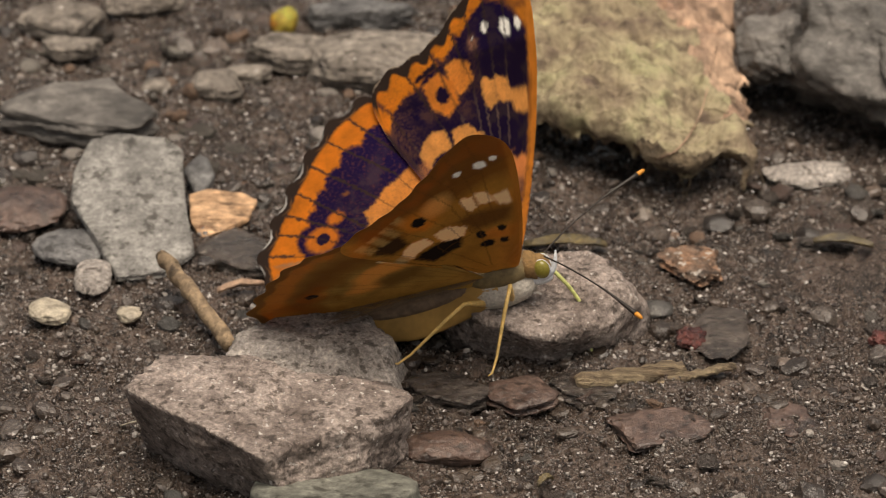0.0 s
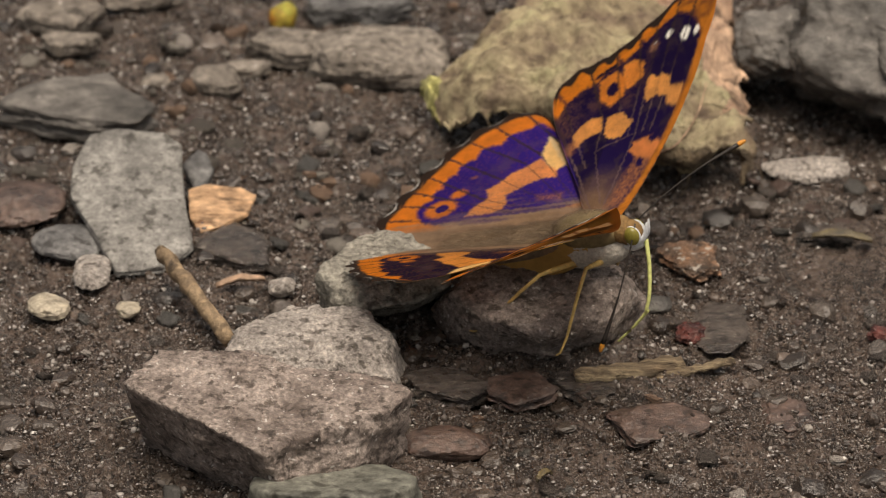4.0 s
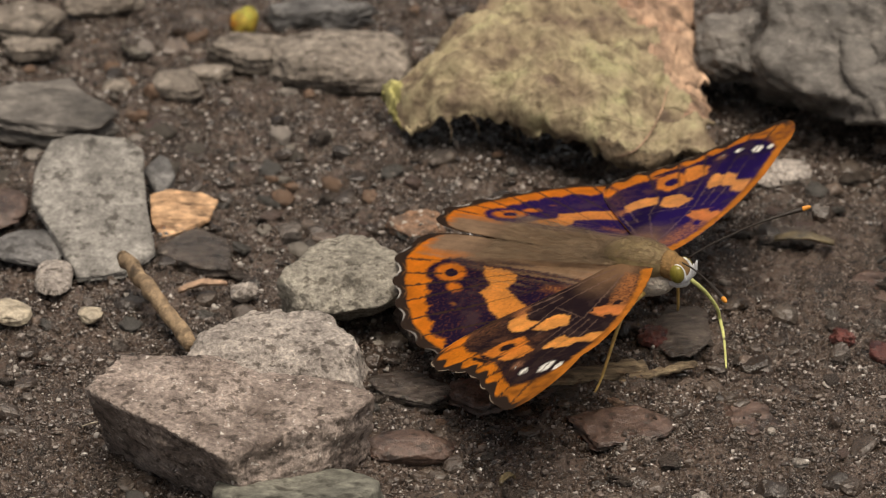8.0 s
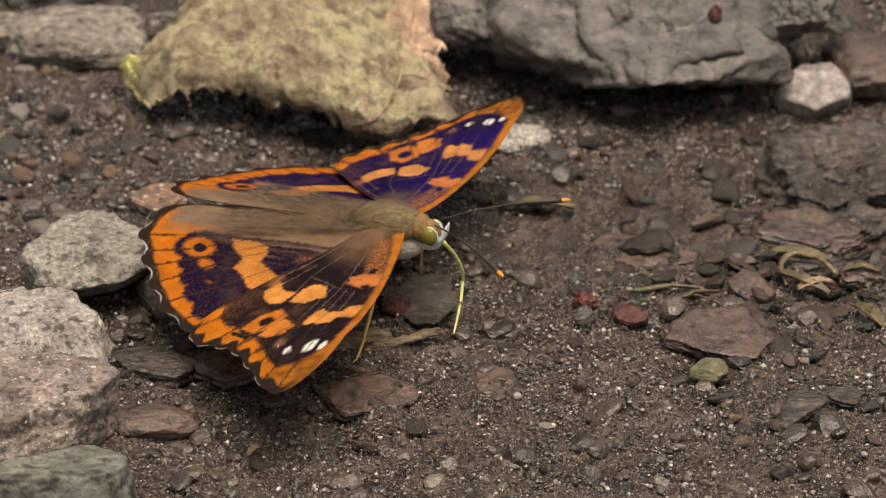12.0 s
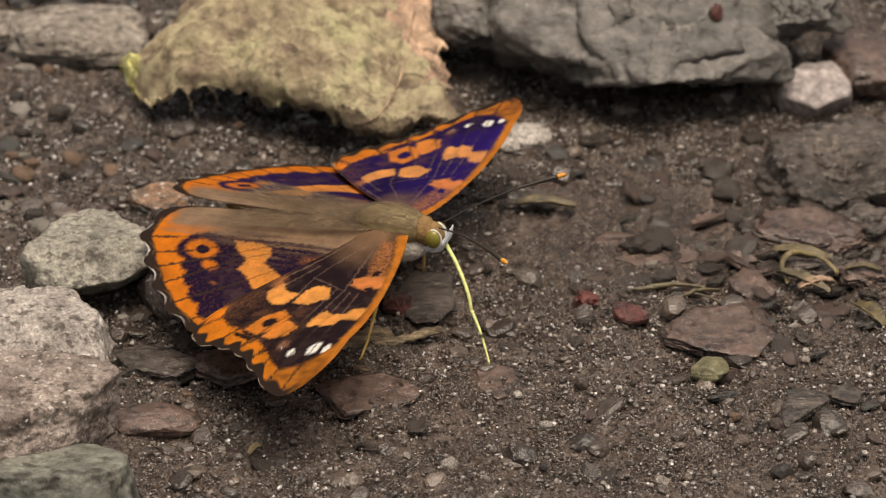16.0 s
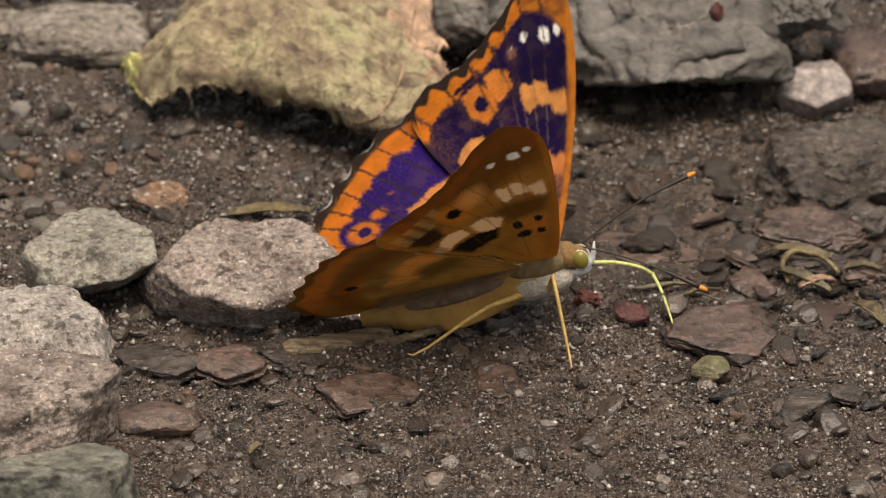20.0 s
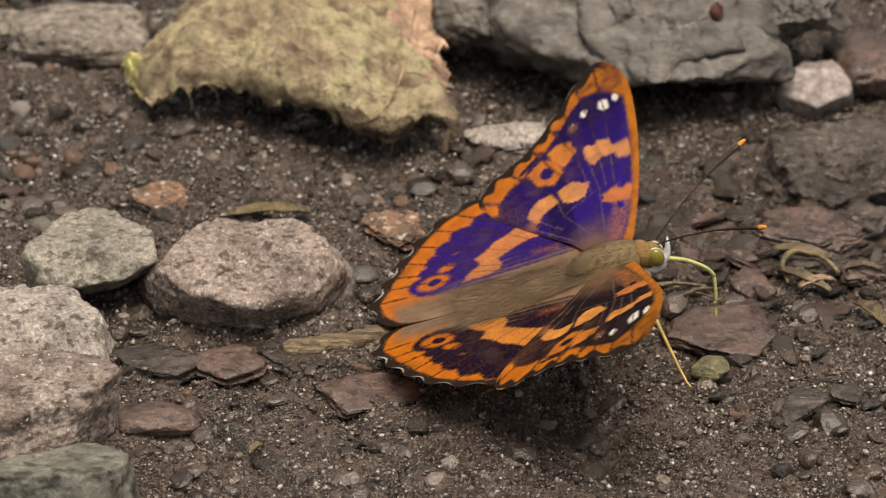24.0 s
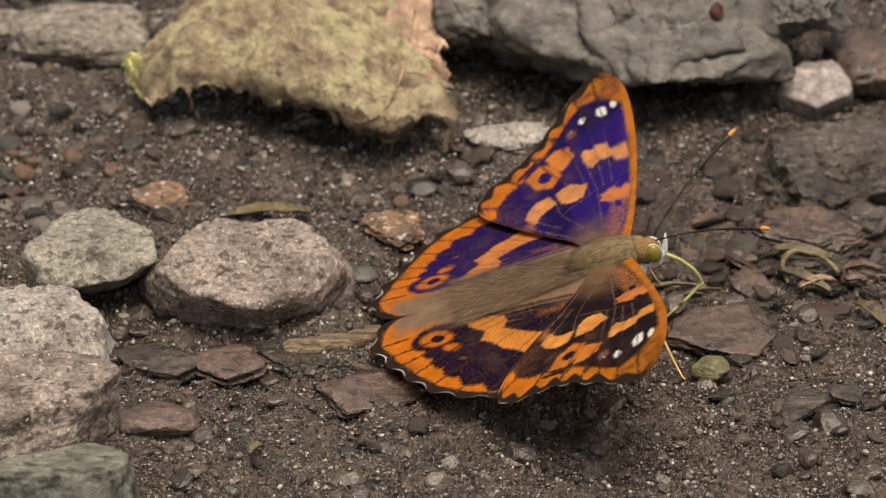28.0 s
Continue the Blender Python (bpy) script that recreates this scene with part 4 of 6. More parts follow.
TRIO = [[(1.1, 21.4), (2.3, 20.9), (2.45, 18.7), (1.7, 17.9), (1.2, 18.6), (0.9, 20.7)], [(2.6, 21.2), (3.8, 20.8), (4.35, 18.3), (2.7, 18.6)], [(4.3, 19.3), (6.1, 19.3), (6.0, 16.6), (4.6, 17.1)]]
MIDDLE = [[(-3.2, 16.4), (-1.3, 16.6), (0.4, 15.0), (-0.4, 13.1), (-1.7, 13.0), (-2.7, 14.0)], [(-6.8, 15.7), (-5.7, 16.8), (-4.2, 16.6), (-3.6, 14.6), (-4.7, 14.4), (-5.6, 13.9), (-6.4, 12.8), (-7.3, 14.6)]]
MARGIN = [[(-10.2, 25.0), (-8.2, 24.6), (-7.1, 22.3), (-8.7, 21.9), (-10.2, 20.5), (-12.1, 22.4), (-11.6, 24.2)], [(-12.3, 21.6), (-10.5, 19.9), (-10.9, 18.2), (-12.2, 19.4)],
          [(-7.7, 25.1), (-5.2, 26.0), (-4.4, 24.3), (-5.8, 23.8), (-6.9, 22.6), (-8.0, 24.0)], [(-5.0, 26.2), (-2.7, 27.9), (-1.9, 26.4), (-3.6, 24.8)],
          [(-2.6, 28.2), (-0.8, 30.2), (0.5, 29.2), (-1.3, 27.1)], [(-0.9, 30.4), (1.0, 32.2), (2.2, 30.9), (0.9, 29.4)]]
# from the cell to the margin
FORE_VEINS = [((-3.0, 6.0), (-12.8, 20.2)), ((-3.7, 9.0), (-10.6, 20.0)), ((-3.7, 15.9), (-8.9, 25.6)), ((-3.2, 11.3), (-3.7, 15.9)), ((-1.3, 16.0), (-5.4, 26.8)), ((-0.7, 12.4), (-1.3, 16.0)), ((-0.2, 21.0), (-2.7, 28.9)), ((0.6, 13.0), (-0.2, 21.0)),
              ((1.5, 13.3), (0.7, 24.0)), ((0.7, 24.0), (-0.7, 30.9)), ((2.4, 13.4), (2.5, 24.0)), ((2.5, 24.0), (1.6, 33.3)), ((3.4, 13.5), (4.4, 26.0)), ((4.4, 26.0), (4.3, 35.0)), ((0.8, 2.8), (1.5, 13.3)), ((0.3, 3.0), (-3.2, 11.3)), ((-3.2, 11.3), (1.5, 13.3)), ((-0.6, 2.0), (-9.0, 15.2))]


def streaks(a, b, seed, along=0.12, across=1.6):
    """Noise drawn out along the wing's length, as scales and hairs lie."""
    return np.array([noise.fractal((x * along + y * 0.1, y * across, seed), 1.0, 2.0, 3) for x, y in zip(a, b)])


def fore_upper(a, b, rho, phi):
    p = Paint(len(a), INK, 1.0)
    deg = np.degrees(phi)
    dust = np.array([noise.fractal((x * 0.5, y * 0.5, 4.0), 1.0, 2.0, 3) for x, y in zip(a, b)])
    fine = np.array([noise.noise((x * 3.1, y * 3.1, 8.0)) for x, y in zip(a, b)])
    p.lay(np.clip(dust * 1.6 - 0.15 + 0.4 * fine, 0, 0.6), (0.05, 0.03, 0.026), 0.4)
    # brown dusting round the eyespot, towards the rear corner and over the rear edge
    p.lay(block(a, b, [(-12.0, 18.0), (-9.0, 15.0), (-5.4, 17.2), (-3.0, 18.0), (-0.8, 17.2), (0.4, 20.5), (0.6, 27.5), (-2.5, 26.5), (-6.5, 23.5), (-9.5, 21.0)], 2.4) * np.clip(0.42 + 0.9 * dust + 0.5 * fine, 0, 0.7), (0.14, 0.062, 0.03), 0.6)
    p.lay(block(a, b, [(-11.5, 20.0), (-9.9, 20.2), (-7.6, 16.0), (-8.0, 11.5), (-10.2, 14.5)], 1.8) * np.clip(0.3 + 0.7 * fine, 0, 0.6), (0.22, 0.095, 0.04), 0.4)
    p.lay(spot(a, b, -0.6, 1.5, 3.0, 5.0, edge=0.6) * 0.95, (0.25, 0.15, 0.085))
    # the cell's rusty patch with black spots, and its rusty root
    p.lay(block(a, b, [(1.5, 11.9), (4.0, 12.8), (5.4, 11.6), (4.9, 9.0), (2.6, 9.6), (1.5, 10.7)], 0.5), (0.66, 0.24, 0.07), 0.1)
    p.lay(block(a, b, [(2.4, 9.5), (4.9, 9.5), (4.2, 6.5), (2.6, 2.5), (1.1, 2.5), (1.8, 6.5)], 0.9) * np.clip(0.75 + 0.8 * fine, 0, 1), (0.42, 0.17, 0.06), 0.3)
    for q in [(4.2, 12.3, 0.55, 0.5), (1.6, 9.3, 0.9, 0.85), (3.45, 8.9, 0.42, 0.6), (1.2, 11.4, 0.5, 0.6)]:
        p.lay(spot(a, b, *q), INK, 1.0)
    rag = 0.32 * fine
    for c in MARGIN:
        p.lay(np.clip(block(a, b, c, 0.5, 0.18) + rag * 0.6, 0, 1) * block(a, b, c, 0.5, 0.45), (0.72, 0.23, 0.016), 0.1)
    # burnt orange tip
    p.lay(block(a, b, [(1.4, 33.6), (3.0, 36.5), (7.5, 35.5), (8.9, 30.0), (8.6, 25.0), (6.9, 25.6), (5.5, 28.2), (3.9, 29.7), (2.2, 30.3), (1.2, 31.2)], 0.8) * np.clip(0.9 + dust * 0.5, 0, 1), (0.5, 0.17, 0.018))
    for u, v in FORE_VEINS:
        p.lay(line(a, b, u, v, 0.17) * np.clip((0.7 - rho) / 0.2, 0, 0.6), (0.22, 0.14, 0.11), 0.3)
    for c in TRIO + MIDDLE:
        p.lay(np.clip(block(a, b, c, 0.35, 0.18) + rag * 0.5, 0, 1) * block(a, b, c, 0.4, 0.4), (0.82, 0.39, 0.1), 0.3)
    p.lay(block(a, b, [(-7.4, 13.6), (-6.1, 13.4), (-6.5, 11.5), (-7.6, 10.8), (-8.1, 12.4)], 0.9) * np.clip(0.7 + fine, 0, 0.9), (0.55, 0.22, 0.08), 0.2)
    # spot before the eyespot, then the eyespot
    p.lay(np.clip(block(a, b, [(-3.2, 23.9), (-2.1, 24.4), (-0.5, 23.6), (-0.1, 21.7), (-1.8, 20.3), (-2.9, 21.9)], 0.4, 0.1) + rag * 0.5, 0, 1) * block(a, b, [(-3.2, 23.9), (-2.1, 24.4), (-0.5, 23.6), (-0.1, 21.7), (-1.8, 20.3), (-2.9, 21.9)], 0.4, 0.4), (0.76, 0.29, 0.05), 0.1)
    p.lay(block(a, b, [(-6.3, 22.4), (-4.4, 23.5), (-2.7, 22.1), (-2.0, 19.5), (-3.5, 18.2), (-5.4, 19.6)], 0.4, 0.05), (0.72, 0.25, 0.035), 0.1)
    p.lay(spot(a, b, -4.0, 20.8, 0.78, 1.0, 20, 0.2), INK, 0.9)
    p.lay(line(a, b, (-6.9, 23.3), (-4.7, 24.3), 0.5), INK, 0.5)
    p.lay(spot(a, b, -7.4, 21.3, 0.8, 0.9, 0, 0.5) * 0.6, INK, 0.8)
    p.lay(spot(a, b, 0.3, 25.8, 0.5, 0.75, 0, 0.6) * 0.8, (0.5, 0.24, 0.14))
    p.lay(spot(a, b, 0.35, 26.1, 0.2, 0.28), SNOW)
    p.lay(spot(a, b, 4.45, 26.4, 0.66, 1.2, 12), SNOW)
    p.lay(spot(a, b, 6.0, 26.4, 0.42, 0.8, 10), SNOW)
    p.lay(spot(a, b, 1.9, 27.1, 0.45, 0.75), SNOW)
    p.lay(block(a, b, [(3.6, 0.3), (5.4, 8.0), (6.6, 13.0), (7.7, 18.2), (8.6, 26.0), (8.6, 31.0), (7.4, 29.5), (6.9, 24.0), (6.55, 20.0), (6.0, 16.0), (5.35, 11.9), (4.6, 8.2), (3.3, 3.8), (2.3, 1.2)], 0.45), (0.56, 0.2, 0.026))
    p.lay(line(a, b, (5.6, 12.0), (7.0, 21.0), 0.16) * 0.5 + line(a, b, (4.3, 7.0), (5.6, 12.0), 0.16) * 0.5, (0.3, 0.1, 0.02))
    for u, v in FORE_VEINS:
        p.lay(line(a, b, u, v, 0.22) * np.clip((rho - 0.55) * 2.6, 0, 0.95), (0.045, 0.026, 0.018), 0.1)
    ink_edge = np.clip((rho - 0.945 - 0.016 * np.sin(deg * 1.05)) / 0.014, 0, 1) * np.clip((11 - deg) / 3, 0, 1) * np.clip((deg + 31.6) / 1.2, 0, 1)
    p.c *= (1 + 0.3 * np.clip(dust, -1, 0.6) + 0.06 * fine)[:, None]
    p.lay(ink_edge, (0.035, 0.022, 0.016))
    p.lay(np.clip((rho - 0.993) / 0.004, 0, 0.6) * np.clip((4 - deg) / 3, 0, 1) * (np.sin(deg * 1.1) > 0.0), (0.55, 0.46, 0.36))
    return p


HIND_BAND = [(-9.1, 13.9), (-6.5, 11.5), (-6.3, 10.1), (-7.7, 10.2), (-9.4, 9.3), (-10.8, 8.3), (-12.0, 7.4), (-11.6, 6.2), (-11.8, 5.0), (-13.1, 4.3), (-16.0, 4.4), (-15.4, 5.7), (-13.9, 7.2), (-14.4, 8.8), (-13.0, 10.0), (-12.0, 11.5), (-10.4, 12.5)]
CREAM_BLOCK = [(-8.8, 18.2), (-7.5, 17.1), (-6.2, 14.3), (-5.5, 12.5), (-6.5, 11.5), (-7.9, 12.7), (-9.1, 14.8)]
# the dark field inside the orange border, scalloped cell by cell
DARK_FIELD = [(-1.0, 5.0), (-4.0, 13.0), (-8.0, 19.0), (-10.6, 21.2), (-11.9, 20.1), (-14.0, 19.3), (-14.6, 17.4), (-15.8, 17.5), (-17.0, 16.7), (-17.2, 15.0), (-18.0, 14.9), (-18.9, 13.9), (-19.1, 12.4), (-19.9, 12.1), (-20.4, 10.9), (-20.2, 10.0),
              (-20.9, 9.8), (-21.2, 8.9), (-21.0, 8.0), (-21.9, 7.6), (-22.6, 6.4), (-22.3, 5.2), (-21.0, 3.6), (-12.0, 1.0)]
HIND_VEINS = [((-1.5, 4.0), (-7.6, 17.2), (-13.6, 24.2)), ((-2.0, 3.6), (-9.1, 14.7), (-17.4, 22.3)), ((-2.6, 3.2), (-10.8, 13.3), (-20.8, 19.9)), ((-3.4, 3.0), (-13.2, 10.6), (-22.8, 17.1)), ((-4.0, 2.4), (-14.6, 7.1), (-24.4, 13.8)),
              ((-8.0, 2.8), (-17.6, 7.2), (-25.6, 10.6)), ((-14.0, 4.0), (-20.6, 6.6), (-26.7, 7.9)), ((-16.0, 2.6), (-23.0, 4.6), (-27.5, 5.1))]


def hind_upper(a, b, rho, phi):
    p = Paint(len(a), (0.7, 0.21, 0.013), 0.05)
    deg = np.degrees(phi)
    dust = np.array([noise.fractal((x * 0.5, y * 0.5, 7.0), 1.0, 2.0, 3) for x, y in zip(a, b)])
    fine = np.array([noise.noise((x * 3.1, y * 3.1, 2.0)) for x, y in zip(a, b)])
    hair = streaks(a, b, 5.0)
    rag = 0.32 * fine
    p.lay(np.clip(block(a, b, DARK_FIELD, 0.5) + rag, 0, 1) * block(a, b, DARK_FIELD, 0.5, 0.4), INK, 1.0)
    # brown dusting between the dark discs and the band
    p.lay(block(a, b, [(-9.4, 17.6), (-11.6, 17.4), (-14.4, 14.6), (-16.4, 12.0), (-18.0, 9.6), (-15.6, 7.8), (-13.8, 10.6), (-11.4, 13.4)], 1.6) * np.clip(0.35 + dust + 0.6 * fine, 0, 0.75), (0.09, 0.05, 0.042), 0.55)
    p.lay(np.clip(block(a, b, HIND_BAND, 0.4, 0.12) + rag * 0.7, 0, 1) * block(a, b, HIND_BAND, 0.4, 0.4), (0.78, 0.32, 0.055), 0.25)
    p.lay(block(a, b, CREAM_BLOCK, 0.4, 0.05), (0.84, 0.56, 0.22), 0.05)
    p.lay(line(a, b, (-5.6, 12.6), (-8.7, 18.1), 0.5) * 0.6, (0.85, 0.72, 0.45))
    p.lay(block(a, b, [(-8.0, 6.9), (-4.7, 6.9), (-4.6, 5.4), (-7.7, 5.7)], 0.7) * np.clip(0.6 + fine, 0, 0.9), (0.4, 0.15, 0.05), 0.2)
    p.lay(np.clip((18 - deg) / 5, 0, 0.9), (0.3, 0.17, 0.09))
    p.lay(spot(a, b, -19.6, 6.1, 2.0, 1.6, 20, 0.16), ORANGE, 0.1)
    p.lay(spot(a, b, -19.5, 6.2, 0.85, 0.7, 20), INK, 0.7)
    p.lay(spot(a, b, -17.9, 8.65, 1.05, 0.75, 20, 0.3), ORANGE, 0.1)
    p.lay(spot(a, b, -16.6, 11.5, 0.4, 0.3, 20, 0.5) * 0.7, (0.4, 0.14, 0.03))
    # brown-grey hair field along the body, drawn out in streaks
    edge = 4.2 + 0.9 * np.clip((12 + a) / 10, 0, 1) + 1.1 * hair - 0.5 * np.clip((-18 - a) / 6, 0, 1)
    field = np.clip((edge + 0.5 - b) / 2.4, 0, 1) * np.clip((a + 25.2 + 0.9 * hair) / 1.6, 0, 1)
    p.lay(field, GREYB)
    p.lay(field * np.clip(hair * 0.7 + 0.02, 0, 0.35), (0.36, 0.25, 0.15))
    p.lay(field * np.clip(-hair * 0.9 - 0.05, 0, 0.35), (0.2, 0.125, 0.085))
    p.lay(np.clip((0.3 - rho) / 0.2, 0, 1) * np.clip(0.75 + hair, 0, 1), GREYB)
    # long hairs reach over the dark field from the root
    p.lay(np.clip((0.72 - rho) / 0.3, 0, 1) * np.clip((deg - 48) / 18, 0, 1) * np.clip(streaks(a, b, 11.0, 0.1, 2.2) * 2.2 + 0.05, 0, 0.75), (0.27, 0.17, 0.1))
    for u, v, w in HIND_VEINS:
        f = np.maximum(line(a, b, u, v, 0.14) * 0.6, line(a, b, v, w, 0.25) * 0.92)
        p.lay(f * np.clip(1 - field, 0.1, 1), (0.05, 0.028, 0.018), 0.1)
    p.c *= (1 + 0.3 * np.clip(dust, -1, 0.6) + 0.06 * fine)[:, None]
    beat = np.cos((deg - 36.5) * 2 * math.pi / 9.8)
    border = 0.949 + 0.01 * beat + 0.012 * np.clip((40 - deg) / 14, 0, 1)
    p.lay(np.clip((rho - border) / 0.012, 0, 1) * np.clip((deg - 20) / 4, 0, 1), (0.035, 0.021, 0.015))
    p.lay(soft(rho, 0.968, 0.974, 0.005) * 0.5 * np.clip(beat + 0.4, 0, 1), (0.34, 0.15, 0.05))
    p.lay(np.clip((rho - 0.99) / 0.004, 0, 1) * np.clip((deg - 26) / 3, 0, 1) * np.clip((86 - deg) / 3, 0, 1) * np.clip(0.3 + (deg - 45) / 45, 0.2, 0.9) * np.clip(0.35 + 0.75 * beat, 0, 0.85), SNOW)
    return p


def fore_under(a, b, rho, phi):
    dust = np.array([noise.fractal((x * 0.4, y * 0.4, 14.0), 1.0, 2.0, 4) for x, y in zip(a, b)])
    p = Paint(len(a), (0.66, 0.31, 0.05), 0.0)
    p.lay(np.clip(0.3 + dust, 0, 0.8), (0.5, 0.22, 0.035))
    # chestnut tip, paler along the front edge
    p.lay(block(a, b, [(-9.5, 18.5), (-4.0, 19.5), (0.5, 21.8), (5.0, 22.5), (8.0, 22.0), (8.5, 30.0), (6.0, 38.0), (-12.0, 27.0)], 2.0) * 0.85, (0.26, 0.09, 0.014))
    p.lay(block(a, b, [(-0.5, 16.8), (1.2, 17.8), (4.5, 16.6), (6.5, 16.0), (4.8, 13.4), (1.0, 13.4)], 1.4) * 0.8, (0.16, 0.055, 0.012))
    # black wedge behind the cream bars, and a dusky one towards the rear corner
    p.lay(block(a, b, [(-3.2, 13.9), (-0.6, 13.0), (-1.2, 10.4), (-4.6, 9.8), (-6.4, 12.4), (-5.4, 13.6)], 0.7), (0.02, 0.011, 0.008))
    p.lay(block(a, b, [(-9.0, 19.8), (-6.4, 19.8), (-6.0, 16.9), (-8.2, 15.8), (-10.0, 17.6)], 0.8) * 0.95, (0.05, 0.022, 0.01))
    for k in range(4):
        c, d = -11.4 + 1.6 * k, 21.2 + 0.8 * k
        p.lay(block(a, b, [(c, d), (c + 1.0, d + 0.5), (c + 2.2, d - 2.6), (c + 1.2, d - 3.0)], 0.5) * 0.7, (0.78, 0.5, 0.17))
    p.lay(spot(a, b, -3.7, 21.0, 2.5, 2.2, -30, 0.4), (0.66, 0.28, 0.035))
    p.lay(spot(a, b, -1.5, 22.4, 1.5, 1.9, -30, 0.5), (0.8, 0.45, 0.13))
    p.lay(spot(a, b, -4.0, 20.8, 0.85, 1.05), (0.012, 0.008, 0.008))
    for c in TRIO + MIDDLE:
        p.lay(block(a, b, c, 0.4, 0.02), (1.0, 0.86, 0.55))
    p.lay(block(a, b, [(-7.6, 14.4), (-6.6, 13.0), (-8.4, 11.6), (-9.0, 13.0)], 0.8) * 0.7, (0.9, 0.7, 0.36))
    for q in [(1.6, 9.3, 0.85, 0.8), (3.5, 9.0, 0.5, 0.65), (1.4, 11.9, 0.55, 1.0), (3.8, 12.0, 0.5, 0.7)]:
        p.lay(spot(a, b, *q), (0.012, 0.008, 0.008))
    for u, v in FORE_VEINS:
        p.lay(line(a, b, u, v, 0.14) * 0.45, (0.2, 0.08, 0.015))
    for q in [(4.45, 26.4, 0.66, 1.2, 12), (6.0, 26.4, 0.42, 0.8, 10), (1.9, 27.1, 0.45, 0.75)]:
        p.lay(spot(a, b, *q), (1.0, 0.98, 0.92))
    p.lay(block(a, b, [(3.7, 0.3), (5.2, 8.0), (7.7, 18.2), (8.9, 26.0), (8.8, 33.0), (7.7, 30.5), (6.9, 20.0), (4.4, 10.0), (2.4, 3.0)], 0.5) * 0.7, (0.46, 0.2, 0.03))
    return p


def hind_under(a, b, rho, phi):
    dust = np.array([noise.fractal((x * 0.35, y * 0.35, 21.0), 1.0, 2.0, 4) for x, y in zip(a, b)])
    p = Paint(len(a), (0.6, 0.36, 0.085), 0.0)
    deg = np.degrees(phi)
    p.lay(np.clip(0.4 + dust, 0, 0.8), (0.44, 0.25, 0.06))
    p.lay(np.clip((rho - 0.62 + 0.1 * dust) / 0.12, 0, 0.75), (0.42, 0.19, 0.035))
    p.lay(soft(rho, 0.72, 0.84, 0.08) * 0.7, (0.26, 0.1, 0.02))
    p.lay(block(a, b, HIND_BAND, 1.4) * 0.8, (0.74, 0.44, 0.12))
    p.lay(block(a, b, [(-6.3, 9.4), (-9.4, 8.6), (-12.0, 6.6), (-11.0, 4.4), (-7.0, 6.0)], 1.6) * 0.7, (0.24, 0.11, 0.025))
    p.lay(line(a, b, (-5.8, 11.6), (-9.4, 15.4), 0.55) + line(a, b, (-6.6, 10.6), (-10.4, 13.4), 0.35), (1.0, 0.84, 0.5))
    p.lay(spot(a, b, -19.5, 6.4, 0.8, 0.6), (0.03, 0.02, 0.015))
    p.lay(spot(a, b, -4.5, 8.0, 0.35, 0.35), (0.03, 0.02, 0.015))
    p.lay(np.clip((rho - 0.95) / 0.02, 0, 0.7), (0.24, 0.1, 0.025))
    for u, v, w in HIND_VEINS:
        p.lay(np.maximum(line(a, b, u, v, 0.18), line(a, b, v, w, 0.18)) * 0.35, (0.3, 0.15, 0.04))
    return p


def fore_lift(a, b, side):
    """The forewing's own camber: the front edge stands higher, and it levels out past the middle."""
    z = 5.43 * np.minimum(np.maximum(b, 0) / 24.5, 1) ** 1.3 * (0.75 + 0.0558 * a)
    z = z - 0.5 * np.clip((-2 - a) / 3, 0, 1) * np.clip(b / 6, 0, 1) * np.clip((21 - b) / 8, 0, 1)
    z = z + np.maximum(b - 20, 0) * (0.085 if side > 0 else 0.045)
    return z + np.maximum(b - 24.5, 0) * (0.072 if side > 0 else 0.049)


